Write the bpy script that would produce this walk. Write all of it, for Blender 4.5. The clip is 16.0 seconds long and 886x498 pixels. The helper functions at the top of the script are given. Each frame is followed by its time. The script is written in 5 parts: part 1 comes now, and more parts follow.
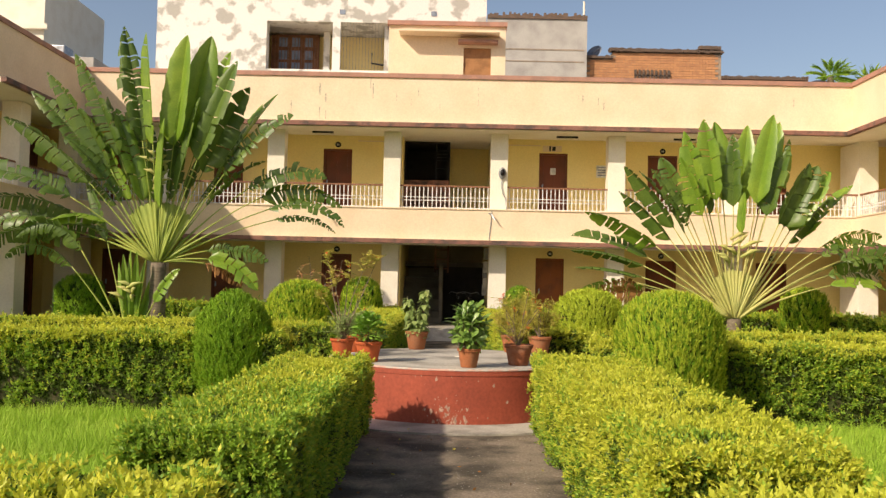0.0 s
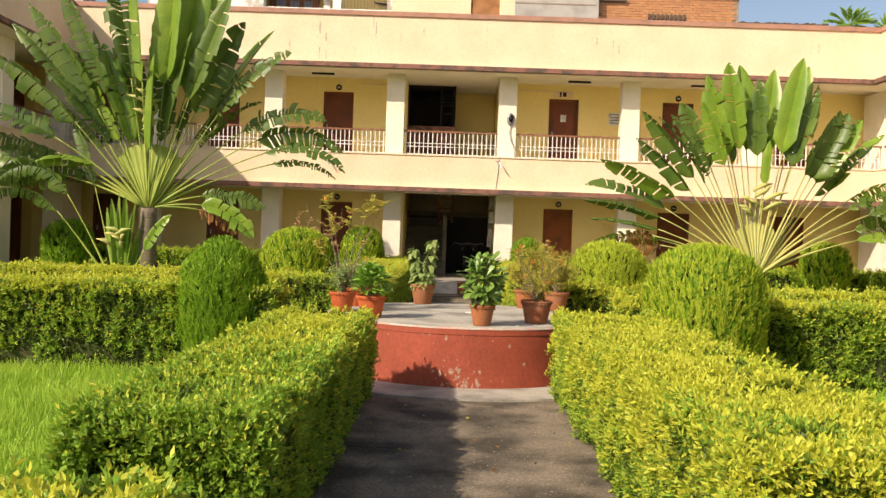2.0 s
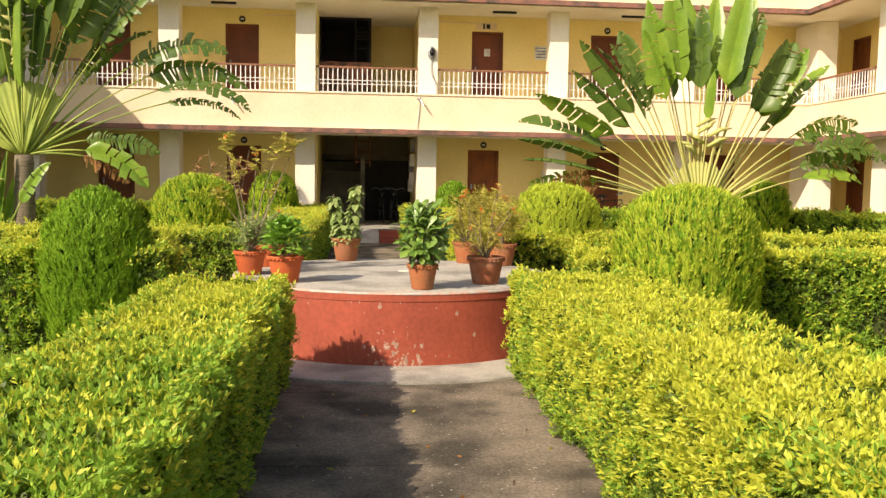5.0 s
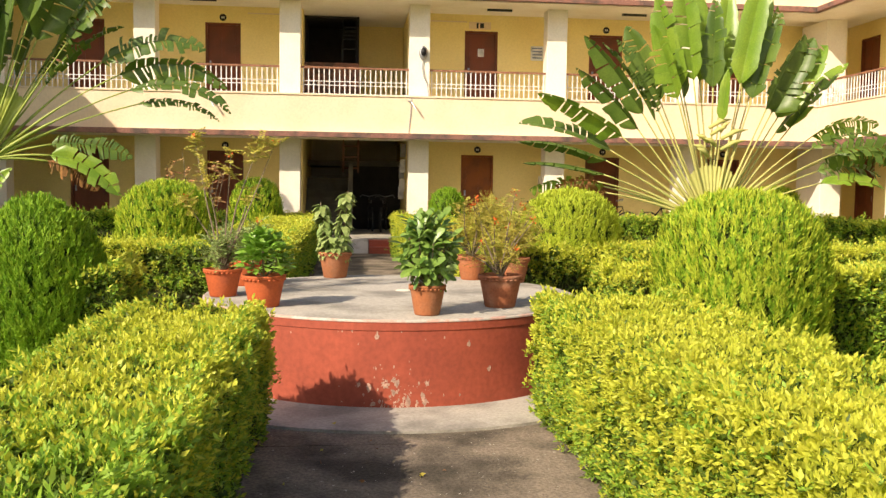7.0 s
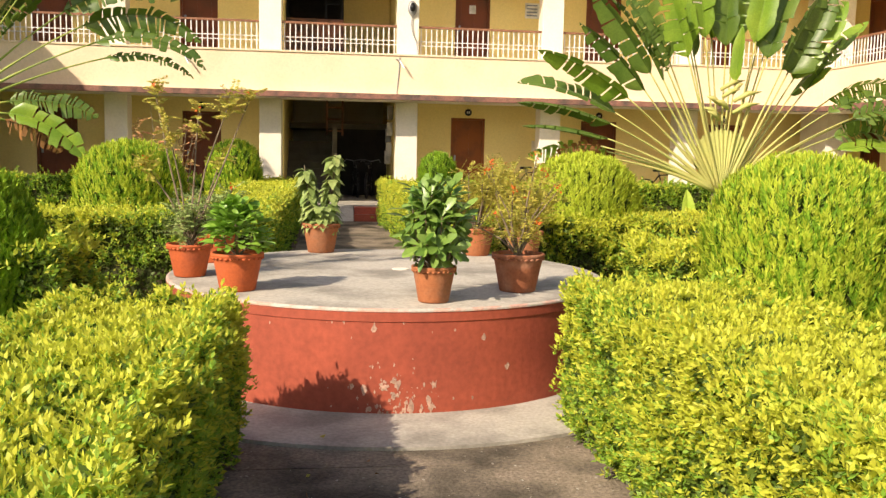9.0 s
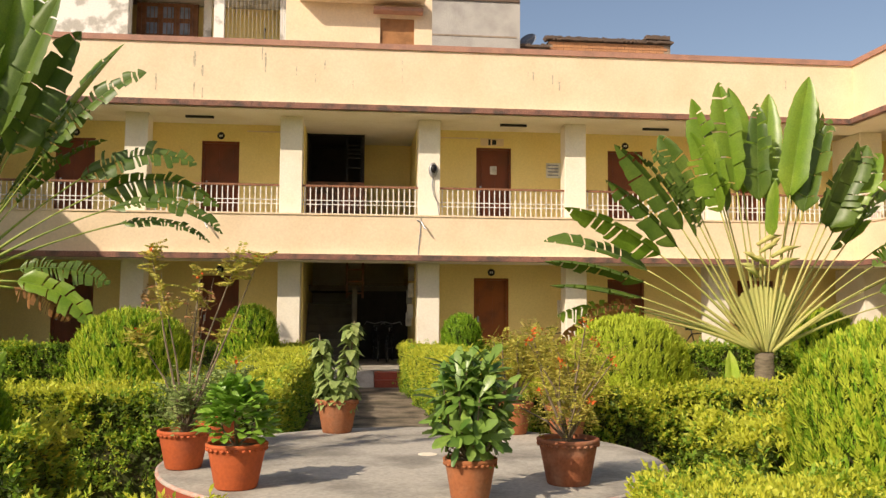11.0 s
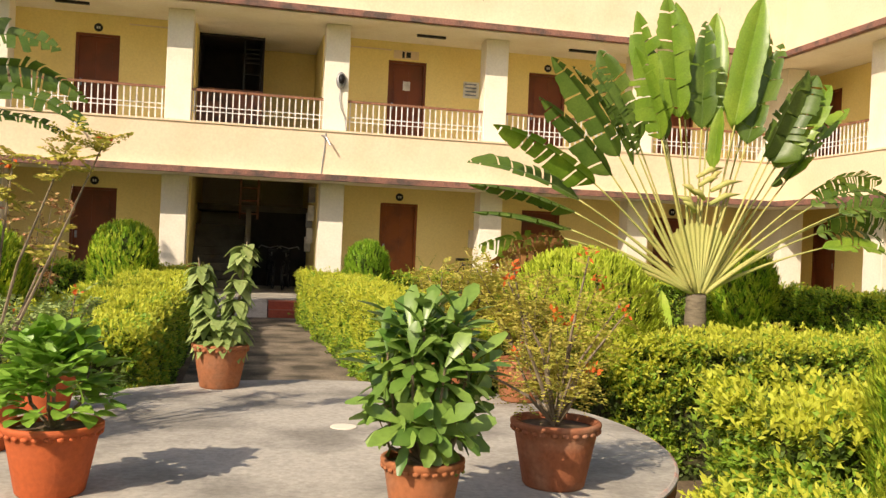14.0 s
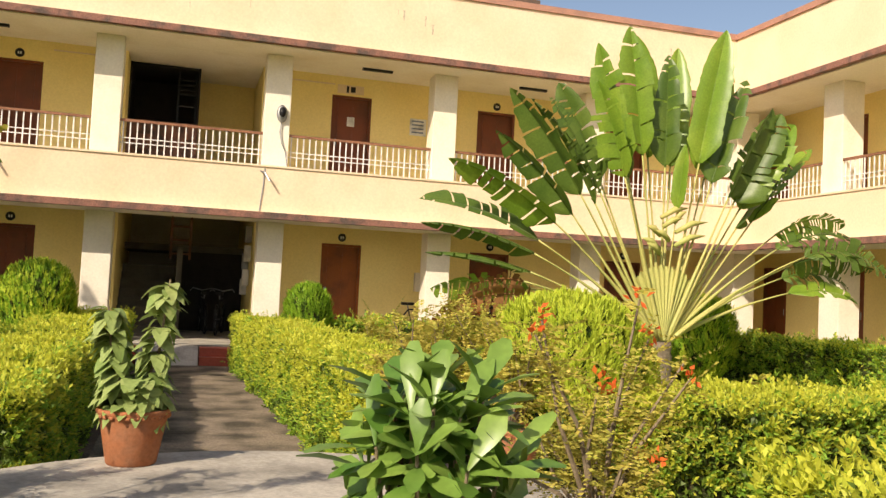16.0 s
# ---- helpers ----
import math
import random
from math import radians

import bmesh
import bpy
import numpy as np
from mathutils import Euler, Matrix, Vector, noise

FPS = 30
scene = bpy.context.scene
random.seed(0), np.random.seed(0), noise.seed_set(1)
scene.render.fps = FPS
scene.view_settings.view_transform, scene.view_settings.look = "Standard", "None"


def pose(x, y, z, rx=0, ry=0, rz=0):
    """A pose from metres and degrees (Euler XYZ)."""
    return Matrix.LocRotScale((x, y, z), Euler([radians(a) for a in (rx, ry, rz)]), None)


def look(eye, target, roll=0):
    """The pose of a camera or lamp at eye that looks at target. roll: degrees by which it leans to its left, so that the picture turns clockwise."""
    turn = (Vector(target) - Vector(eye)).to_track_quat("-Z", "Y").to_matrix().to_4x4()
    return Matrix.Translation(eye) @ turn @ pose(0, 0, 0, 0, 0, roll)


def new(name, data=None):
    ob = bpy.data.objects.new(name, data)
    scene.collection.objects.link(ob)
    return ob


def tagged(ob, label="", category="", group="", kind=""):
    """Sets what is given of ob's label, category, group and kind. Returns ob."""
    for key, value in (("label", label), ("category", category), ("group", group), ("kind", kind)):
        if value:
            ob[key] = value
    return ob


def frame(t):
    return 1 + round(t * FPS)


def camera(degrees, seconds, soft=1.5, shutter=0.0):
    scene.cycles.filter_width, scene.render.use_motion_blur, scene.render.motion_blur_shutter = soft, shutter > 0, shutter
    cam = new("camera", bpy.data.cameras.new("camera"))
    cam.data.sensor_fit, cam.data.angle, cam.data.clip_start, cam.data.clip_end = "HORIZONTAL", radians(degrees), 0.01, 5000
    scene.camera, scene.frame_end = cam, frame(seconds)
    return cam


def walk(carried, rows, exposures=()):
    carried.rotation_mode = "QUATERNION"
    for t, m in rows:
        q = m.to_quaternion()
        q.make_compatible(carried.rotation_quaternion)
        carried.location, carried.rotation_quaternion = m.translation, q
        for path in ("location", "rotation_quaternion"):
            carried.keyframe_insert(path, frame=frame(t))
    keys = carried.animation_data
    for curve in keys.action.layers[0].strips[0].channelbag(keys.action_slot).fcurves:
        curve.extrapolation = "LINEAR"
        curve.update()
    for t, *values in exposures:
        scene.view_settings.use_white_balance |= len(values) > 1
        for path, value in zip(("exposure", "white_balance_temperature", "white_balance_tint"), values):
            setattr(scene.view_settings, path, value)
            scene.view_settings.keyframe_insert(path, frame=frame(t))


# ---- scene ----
cam = camera(53.5, 16.0, soft=1.4)
PATH = [
    (0, (0.074, 0.089, 1.527), (0.057, 2.087, 1.607), 1.3),
    (0.5, (0.016, 0.302, 1.542), (0.087, 2.3, 1.557), 1.6),
    (1, (-0.046, 0.554, 1.519), (-0.017, 2.553, 1.456), 0.7),
    (1.5, (-0.066, 0.885, 1.539), (-0.042, 2.884, 1.495), 1.8),
    (2, (-0.046, 1.041, 1.504), (-0.06, 3.04, 1.473), 2.0),
    (2.5, (-0.048, 1.293, 1.564), (-0.037, 3.289, 1.445), 2.7),
    (3, (-0.074, 1.563, 1.553), (-0.017, 3.562, 1.511), 3.6),
    (3.5, (-0.131, 1.892, 1.529), (0.001, 3.886, 1.456), 1.3),
    (6, (-0.21, 3.12, 1.498), (-0.005, 5.103, 1.334), 0.9),
    (6.5, (-0.232, 3.46, 1.504), (-0.026, 5.443, 1.339), 0.3),
    (7, (-0.231, 3.756, 1.484), (-0.018, 5.74, 1.348), 0.8),
    (7.5, (-0.236, 3.962, 1.466), (-0.005, 5.936, 1.242), 1.4),
    (8, (-0.269, 4.209, 1.462), (-0.037, 6.192, 1.352), 2.7),
    (8.5, (-0.296, 4.462, 1.454), (-0.048, 6.437, 1.262), 3.0),
    (9, (-0.281, 4.765, 1.461), (-0.027, 6.738, 1.248), 1.2),
    (9.5, (-0.287, 5.085, 1.455), (-0.122, 7.078, 1.431), 1.4),
    (10, (-0.277, 5.194, 1.509), (-0.066, 7.181, 1.593), -0.1),
    (12.5, (-0.234, 6.309, 1.51), (0.002, 8.287, 1.68), 3.0),
    (13, (-0.218, 6.57, 1.51), (0.066, 8.546, 1.631), 4.6),
    (13.5, (-0.227, 6.755, 1.487), (0.146, 8.717, 1.594), 4.9),
    (14, (-0.253, 7.057, 1.48), (0.187, 9.008, 1.472), 2.5),
    (14.5, (-0.197, 7.268, 1.472), (0.225, 9.223, 1.489), 1.6),
    (15, (-0.189, 7.536, 1.456), (0.282, 9.479, 1.502), 1.0),
    (15.5, (-0.165, 7.757, 1.481), (0.37, 9.684, 1.449), 2.5),
    (16, (-0.21, 7.966, 1.456), (0.363, 9.88, 1.555), 2.8),
]
walk(cam, [(t, look(eye, target, roll)) for t, eye, target, roll in PATH],
     [(t, s + 0.12, 7350, 15) for t, s in ((0, 0.0), (1.5, 0.12), (3.5, 0.28), (6.0, 0.38), (9.0, 0.42), (9.6, 0.25), (10.2, 0.0), (12.5, -0.08), (14.0, 0.12), (16.0, 0.14))])

# ---- light: afternoon sun from behind and to the side, clear hazy sky ----
to_sun = Vector((-1.03, -0.94, 1.0)).normalized()
elev = math.asin(to_sun.z)
world = bpy.data.worlds.new("world")
scene.world = world
world.use_nodes = True
wt = world.node_tree
sky = wt.nodes.new("ShaderNodeTexSky")
sky.sky_type = "NISHITA"
sky.sun_disc = False
sky.sun_elevation = elev
sky.sun_rotation = math.atan2(to_sun.x, to_sun.y)
sky.air_density, sky.dust_density, sky.ozone_density = 1.0, 2.0, 1.5
wt.links.new(sky.outputs[0], wt.nodes["Background"].inputs[0])
wt.nodes["Background"].inputs[1].default_value = 0.125
sun = new("sun", bpy.data.lights.new("sun", "SUN"))
sun.data.energy, sun.data.angle, sun.data.color = 4.6, radians(0.5), (1.0, 0.93, 0.80)
sun.matrix_world = look(to_sun * 60, (0, 0, 0))


# ---- materials ----
def mat(name, col, rough=0.8, var=0.12, scale=6.0, fine=60.0, bump=0.15, second=None, blend=(0.45, 0.7), spec=0.3,
        island=0.0, objrand=0.0, translucent=0.0, metal=0.0, stretch=(1, 1, 1), bdist=0.01):
    m = bpy.data.materials.new(name)
    m.use_nodes = True
    nt = m.node_tree
    N, L = nt.nodes, nt.links
    b = N["Principled BSDF"]
    b.inputs["Roughness"].default_value = rough
    b.inputs["Metallic"].default_value = metal
    b.inputs["Specular IOR Level"].default_value = spec
    tc = N.new("ShaderNodeTexCoord")
    mp = N.new("ShaderNodeMapping")
    mp.inputs["Scale"].default_value = stretch
    geo = N.new("ShaderNodeNewGeometry")
    L.new(geo.outputs["Position"], mp.inputs["Vector"])
    n1, n2 = N.new("ShaderNodeTexNoise"), N.new("ShaderNodeTexNoise")
    n1.inputs["Scale"].default_value, n1.inputs["Detail"].default_value = scale, 6
    n2.inputs["Scale"].default_value, n2.inputs["Detail"].default_value = fine, 4
    for n in (n1, n2):
        L.new(mp.outputs[0], n.inputs["Vector"])
    mix = N.new("ShaderNodeMix")
    mix.data_type = "RGBA"
    mix.inputs["A"].default_value = (*col, 1)
    mix.inputs["B"].default_value = (*(second or [c * 0.6 for c in col]), 1)
    ramp = N.new("ShaderNodeMapRange")
    ramp.inputs["From Min"].default_value, ramp.inputs["From Max"].default_value = blend
    L.new(n1.outputs["Fac"], ramp.inputs["Value"])
    fac = ramp.outputs[0]
    if island or objrand:
        src = geo.outputs["Random Per Island"]
        if objrand:
            src = N.new("ShaderNodeObjectInfo").outputs["Random"]
        ad = N.new("ShaderNodeMath")
        ad.operation = "MULTIPLY_ADD"
        ad.use_clamp = True
        ad.inputs[1].default_value = island or objrand
        L.new(src, ad.inputs[0])
        sc = N.new("ShaderNodeMath")
        sc.operation = "MULTIPLY"
        sc.inputs[1].default_value = 1 - (island or objrand)
        L.new(fac, sc.inputs[0])
        L.new(sc.outputs[0], ad.inputs[2])
        fac = ad.outputs[0]
    L.new(fac, mix.inputs["Factor"])
    hsv = N.new("ShaderNodeHueSaturation")
    L.new(mix.outputs["Result"], hsv.inputs["Color"])
    vr = N.new("ShaderNodeMapRange")
    vr.inputs["From Min"].default_value, vr.inputs["From Max"].default_value = 0.3, 0.7
    vr.inputs["To Min"].default_value, vr.inputs["To Max"].default_value = 1 - var, 1 + var
    L.new(n2.outputs["Fac"], vr.inputs["Value"])
    L.new(vr.outputs[0], hsv.inputs["Value"])
    L.new(hsv.outputs[0], b.inputs["Base Color"])
    if bump:
        bp = N.new("ShaderNodeBump")
        bp.inputs["Strength"].default_value, bp.inputs["Distance"].default_value = bump, bdist
        L.new(n2.outputs["Fac"], bp.inputs["Height"])
        L.new(bp.outputs[0], b.inputs["Normal"])
    if translucent:
        tr, ms = N.new("ShaderNodeBsdfTranslucent"), N.new("ShaderNodeMixShader")
        ms.inputs[0].default_value = translucent
        L.new(hsv.outputs[0], tr.inputs["Color"])
        L.new(b.outputs[0], ms.inputs[1])
        L.new(tr.outputs[0], ms.inputs[2])
        L.new(ms.outputs[0], N["Material Output"].inputs["Surface"])
    return m


CREAM = mat("cream_paint", (0.78, 0.62, 0.44), 0.75, 0.06, 1.2, 25, 0.1, (0.72, 0.55, 0.37), (0.4, 0.75))
YELLOW = mat("yellow_paint", (0.90, 0.74, 0.32), 0.75, 0.05, 1.0, 25, 0.08, (0.86, 0.68, 0.27), (0.4, 0.75))
WHITE = mat("whitewash", (0.80, 0.74, 0.62), 0.8, 0.05, 1.5, 25, 0.08, (0.72, 0.64, 0.50), (0.45, 0.75))
EDGE = mat("brown_edge_paint", (0.25, 0.12, 0.09), 0.8, 0.25, 4, 40, 0.4, (0.10, 0.07, 0.06), (0.45, 0.65))
COPING = mat("coping_pink_brown", (0.42, 0.22, 0.16), 0.8, 0.12, 3, 40, 0.2, (0.30, 0.17, 0.13))
DOOR = mat("door_brown", (0.20, 0.055, 0.022), 0.5, 0.08, 3, 40, 0.1, (0.13, 0.045, 0.02), objrand=0.3)
RUST = mat("door_rust_brown", (0.29, 0.085, 0.02), 0.5, 0.08, 3, 40, 0.1, (0.19, 0.06, 0.02))
# near-black that stands in for the shade of unlit openings
VOIDSHADE = mat("void_shade_black", (0.03, 0.025, 0.022), 0.7, 0.2)
RAILW = mat("rail_white_paint", (0.80, 0.78, 0.76), 0.5, 0.05, 8, 60, 0)
RAILB = mat("rail_brown_paint", (0.26, 0.12, 0.07), 0.5, 0.1)
STAIN = mat("damp_streak", (0.36, 0.31, 0.24), 0.9, 0.3, 14, 70, 0.2, (0.60, 0.50, 0.36), (0.35, 0.6))
# cement with the stair hall's low light put into its colour
STAIRM = mat("shaded_stair_cement", (0.15, 0.135, 0.105), 0.85, 0.2, 2.5, 40, 0.3, (0.10, 0.09, 0.07))
RED = mat("red_oxide_paint", (0.37, 0.080, 0.044), 0.6, 0.14, 2.2, 30, 0.15, (0.28, 0.062, 0.036), (0.4, 0.7))
PINK = mat("worn_pink_lip", (0.55, 0.33, 0.26), 0.8, 0.15, 9, 60, 0.3, (0.48, 0.42, 0.36), (0.45, 0.55))
CHIP = mat("chipped_plaster", (0.50, 0.31, 0.23), 0.9, 0.2, 30, 90, 0.2)
CEMENT = mat("grey_cement", (0.43, 0.395, 0.335), 0.85, 0.16, 2.4, 45, 0.3, (0.24, 0.22, 0.185), (0.44, 0.66))
PATHM = mat("old_path_concrete", (0.24, 0.19, 0.14), 0.9, 0.34, 1.9, 60, 0.7, (0.07, 0.058, 0.042), (0.40, 0.62))
SOIL = mat("soil", (0.13, 0.09, 0.055), 0.95, 0.3, 3, 40, 0.6, (0.20, 0.15, 0.09))
LAWN = mat("lawn_ground", (0.13, 0.24, 0.03), 0.95, 0.3, 1.5, 50, 0.5, (0.18, 0.26, 0.05))
TERRA = mat("terracotta", (0.36, 0.125, 0.05), 0.8, 0.14, 7, 60, 0.2, (0.30, 0.14, 0.075), (0.45, 0.7))
TERRAR = mat("terracotta_red_wash", (0.50, 0.11, 0.035), 0.75, 0.10, 7, 60, 0.2, (0.42, 0.10, 0.04), (0.45, 0.7))
TERRAD = mat("terracotta_dark", (0.30, 0.10, 0.045), 0.8, 0.15, 7, 60, 0.2, (0.36, 0.17, 0.10), (0.5, 0.7))
# twig brown and green, with the inside's shade put into the colour
CORE = mat("hedge_shaded_twigs", (0.045, 0.06, 0.015), 0.95, 0.4, 12, 60, 0.6, (0.075, 0.055, 0.03))
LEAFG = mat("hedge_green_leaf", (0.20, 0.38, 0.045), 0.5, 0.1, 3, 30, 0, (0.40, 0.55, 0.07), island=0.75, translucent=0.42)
# hedge leaf darkened as if in the shade of the outer shoots
LEAFD = mat("hedge_leaf_shaded", (0.06, 0.11, 0.017), 0.5, 0.1, 3, 30, 0, (0.15, 0.22, 0.03), island=0.7, translucent=0.3)
LEAFY = mat("hedge_new_leaf", (0.66, 0.65, 0.08), 0.5, 0.1, 3, 30, 0, (0.52, 0.59, 0.07), (0.4, 0.7), island=0.7, translucent=0.42)
THUJA = mat("cypress_green", (0.14, 0.31, 0.02), 0.6, 0.1, 4, 30, 0, (0.32, 0.47, 0.035), island=0.7, translucent=0.25)
# cypress green darkened to stand in for shade behind the outer sprays
THUJAD = mat("cypress_shaded_green", (0.05, 0.11, 0.012), 0.6, 0.1, 4, 30, 0, (0.10, 0.18, 0.02), island=0.7, translucent=0.2)
THUJAY = mat("cypress_yellow_green", (0.36, 0.48, 0.04), 0.6, 0.1, 4, 30, 0, (0.54, 0.58, 0.06), island=0.7, translucent=0.25)
GRASS = mat("grass_blade", (0.30, 0.50, 0.045), 0.6, 0.1, 2, 30, 0, (0.46, 0.60, 0.09), island=0.6, translucent=0.35)
PALM = mat("palm_leaf", (0.14, 0.26, 0.025), 0.36, 0.12, 2.5, 40, 0.1, (0.29, 0.40, 0.05), (0.45, 0.75), spec=0.5, island=0.35, translucent=0.30)
PALMD = mat("palm_leaf_old", (0.065, 0.125, 0.02), 0.4, 0.12, 2.5, 40, 0.1, (0.15, 0.22, 0.04), (0.45, 0.75), spec=0.4, island=0.4, translucent=0.25)
PALMB = mat("palm_leaf_dry", (0.33, 0.15, 0.05), 0.8, 0.2, 6, 40, 0.2, (0.16, 0.08, 0.03), island=0.6, translucent=0.2)
STALKG = mat("palm_stalk_green", (0.33, 0.37, 0.075), 0.45, 0.10, 3, 40, 0.1, (0.17, 0.25, 0.045), (0.4, 0.7), objrand=0.4)
STALK = mat("palm_stalk", (0.46, 0.41, 0.14), 0.45, 0.10, 3, 40, 0.1, (0.36, 0.39, 0.12), (0.4, 0.7), objrand=0.5)
BARK = mat("palm_bark", (0.20, 0.16, 0.11), 0.95, 0.3, 6, 50, 0.8, (0.11, 0.085, 0.06), stretch=(1, 1, 6))
BROAD = mat("broad_leaf", (0.07, 0.17, 0.025), 0.35, 0.1, 8, 60, 0, (0.27, 0.40, 0.08), island=0.7, spec=0.5, translucent=0.25)
BROADL = mat("bright_leaf", (0.18, 0.38, 0.04), 0.4, 0.1, 8, 60, 0, (0.28, 0.46, 0.07), island=0.7, spec=0.5, translucent=0.3)
DULL = mat("dull_leaf", (0.20, 0.30, 0.08), 0.6, 0.1, 8, 60, 0, (0.38, 0.44, 0.16), island=0.7, translucent=0.25)
FEATHER = mat("feathery_leaf", (0.36, 0.38, 0.06), 0.6, 0.1, 8, 60, 0, (0.60, 0.46, 0.10), island=0.7, translucent=0.3)
FLOWER = mat("orange_petal", (0.70, 0.10, 0.025), 0.6, 0.1, 8, 60, 0, (0.75, 0.22, 0.04), island=0.7, translucent=0.3)
TWIG = mat("twig_bark", (0.22, 0.17, 0.11), 0.9, 0.2, 20, 90, 0.3)
PEEL = mat("peeled_whitewash", (0.74, 0.72, 0.68), 0.9, 0.08, 2.2, 30, 0.3, (0.42, 0.40, 0.36), (0.50, 0.58))
GREY = mat("raw_cement_render", (0.42, 0.40, 0.37), 0.9, 0.12, 1.5, 30, 0.3, (0.30, 0.28, 0.26), (0.42, 0.7))
BRICK = mat("brick", (0.50, 0.25, 0.12), 0.9, 0.15, 5, 50, 0.3, (0.36, 0.17, 0.09), objrand=0.6)
MORTAR = mat("mortar", (0.32, 0.25, 0.19), 0.95, 0.2, 6, 50, 0.3)
TILE = mat("dark_roof_tile", (0.10, 0.075, 0.06), 0.9, 0.3, 6, 40, 0.5, (0.17, 0.11, 0.08), objrand=0.5)
METAL = mat("grey_metal", (0.35, 0.36, 0.38), 0.45, 0.1, metal=0.7)
BLACK = mat("black_paint", (0.02, 0.02, 0.022), 0.45, 0.1)
PAPER = mat("paper", (0.75, 0.75, 0.72), 0.8, 0.05)
WOODW = mat("carved_window_wood", (0.24, 0.10, 0.045), 0.6, 0.15)
TANK = mat("blue_grey_sheet", (0.22, 0.26, 0.33), 0.5, 0.1)


# ---- mesh helpers ----
def box(bm, x0, x1, y0, y1, z0, z1):
    v = [bm.verts.new(p) for p in ((x0, y0, z0), (x1, y0, z0), (x1, y1, z0), (x0, y1, z0),
                                   (x0, y0, z1), (x1, y0, z1), (x1, y1, z1), (x0, y1, z1))]
    for f in ((3, 2, 1, 0), (4, 5, 6, 7), (0, 1, 5, 4), (1, 2, 6, 5), (2, 3, 7, 6), (3, 0, 4, 7)):
        bm.faces.new([v[i] for i in f])
    return bm


def boxes(*list_of):
    bm = bmesh.new()
    for b in list_of:
        box(bm, *b)
    return bm


def bevelled(bm, w=0.012):
    bmesh.ops.bevel(bm, geom=bm.edges[:], offset=w, segments=2, affect="EDGES", profile=0.6)
    return bm


def tube(bm, pts, radii, sides=6):
    rings = []
    pts = [Vector(p) for p in pts]
    for i, p in enumerate(pts):
        d = (pts[min(i + 1, len(pts) - 1)] - pts[max(i - 1, 0)]).normalized()
        a = d.orthogonal().normalized()
        b = d.cross(a)
        r = radii[i] if isinstance(radii, (list, tuple)) else radii
        rings.append([bm.verts.new(p + (a * math.cos(k * math.tau / sides) + b * math.sin(k * math.tau / sides)) * r) for k in range(sides)])
    for r0, r1 in zip(rings, rings[1:]):
        for k in range(sides):
            bm.faces.new((r0[k], r0[(k + 1) % sides], r1[(k + 1) % sides], r1[k]))
    bm.faces.new(rings[0][::-1])
    bm.faces.new(rings[-1])
    return bm


def lathe(bm, profile, sides=32, cx=0, cy=0):
    rings = [[bm.verts.new((cx + r * math.cos(k * math.tau / sides), cy + r * math.sin(k * math.tau / sides), z)) for k in range(sides)]
             for r, z in profile]
    for r0, r1 in zip(rings, rings[1:]):
        for k in range(sides):
            bm.faces.new((r0[k], r0[(k + 1) % sides], r1[(k + 1) % sides], r1[k]))
    bm.faces.new(rings[0][::-1])
    bm.faces.new(rings[-1])
    return bm


def part(name, bm, material, parent=None, label="", smooth=False):
    me = bpy.data.meshes.new(name)
    bm.normal_update()
    bm.to_mesh(me)
    bm.free()
    me.materials.append(material)
    if smooth:
        me.polygons.foreach_set("use_smooth", [True] * len(me.polygons))
    ob = new(name, me)
    if parent:
        ob.parent = parent
    if label:
        tagged(ob, label)
    return ob


def quads(name, v, material, parent=None, label=""):
    """v: array n x 4 x 3, one quad each."""
    n = len(v)
    me = bpy.data.meshes.new(name)
    me.vertices.add(n * 4)
    me.vertices.foreach_set("co", v.astype(np.float32).ravel())
    me.loops.add(n * 4)
    me.loops.foreach_set("vertex_index", np.arange(n * 4, dtype=np.int32))
    me.polygons.add(n)
    me.polygons.foreach_set("loop_start", np.arange(0, n * 4, 4, dtype=np.int32))
    me.update(calc_edges=True)
    me.materials.append(material)
    ob = new(name, me)
    if parent:
        ob.parent = parent
    if label:
        tagged(ob, label)
    return ob


rng = np.random.default_rng(7)


def unit(a):
    return a / np.maximum(np.linalg.norm(a, axis=1, keepdims=True), 1e-9)


def leaf_quads(p, d, length, width, fold=0.25, face=None):
    """Folded diamond leaves: base at p, along d, the blade turned towards face."""
    n = len(p)
    d = unit(d)
    turn = rng.normal(size=(n, 3))
    side = unit(np.cross(d, turn if face is None else unit(face) + turn * 0.30))
    up = np.cross(side, d)
    ln = (length * rng.uniform(0.7, 1.3, n))[:, None]
    wd = (width * rng.uniform(0.7, 1.3, n))[:, None]
    mid = p + d * ln * 0.45 + up * wd * fold
    return np.stack([p, mid + side * wd * 0.5, p + d * ln, mid - side * wd * 0.5], axis=1)


def wobble(p, s, seed=0.0):
    """Smooth cheap noise in about -1..1."""
    x, y, z = (p * s).T
    return (np.sin(x * 1.7 + seed) * np.cos(y * 2.1 - seed) + np.sin(y * 1.3 + z * 2.3 + seed * 2) * np.cos(x * 2.9 + z) + np.sin(z * 3.1 + x * 0.7 - y * 1.9)) / 2.2


def empty(name, x=0, y=0, z=0):
    e = new(name)
    e.location = (x, y, z)
    e.empty_display_size = 0.2
    return e


def structure(name, bm, material, label, smooth=False, category=""):
    return tagged(part(name, bm, material, None, label, smooth), kind="structure", category=category)


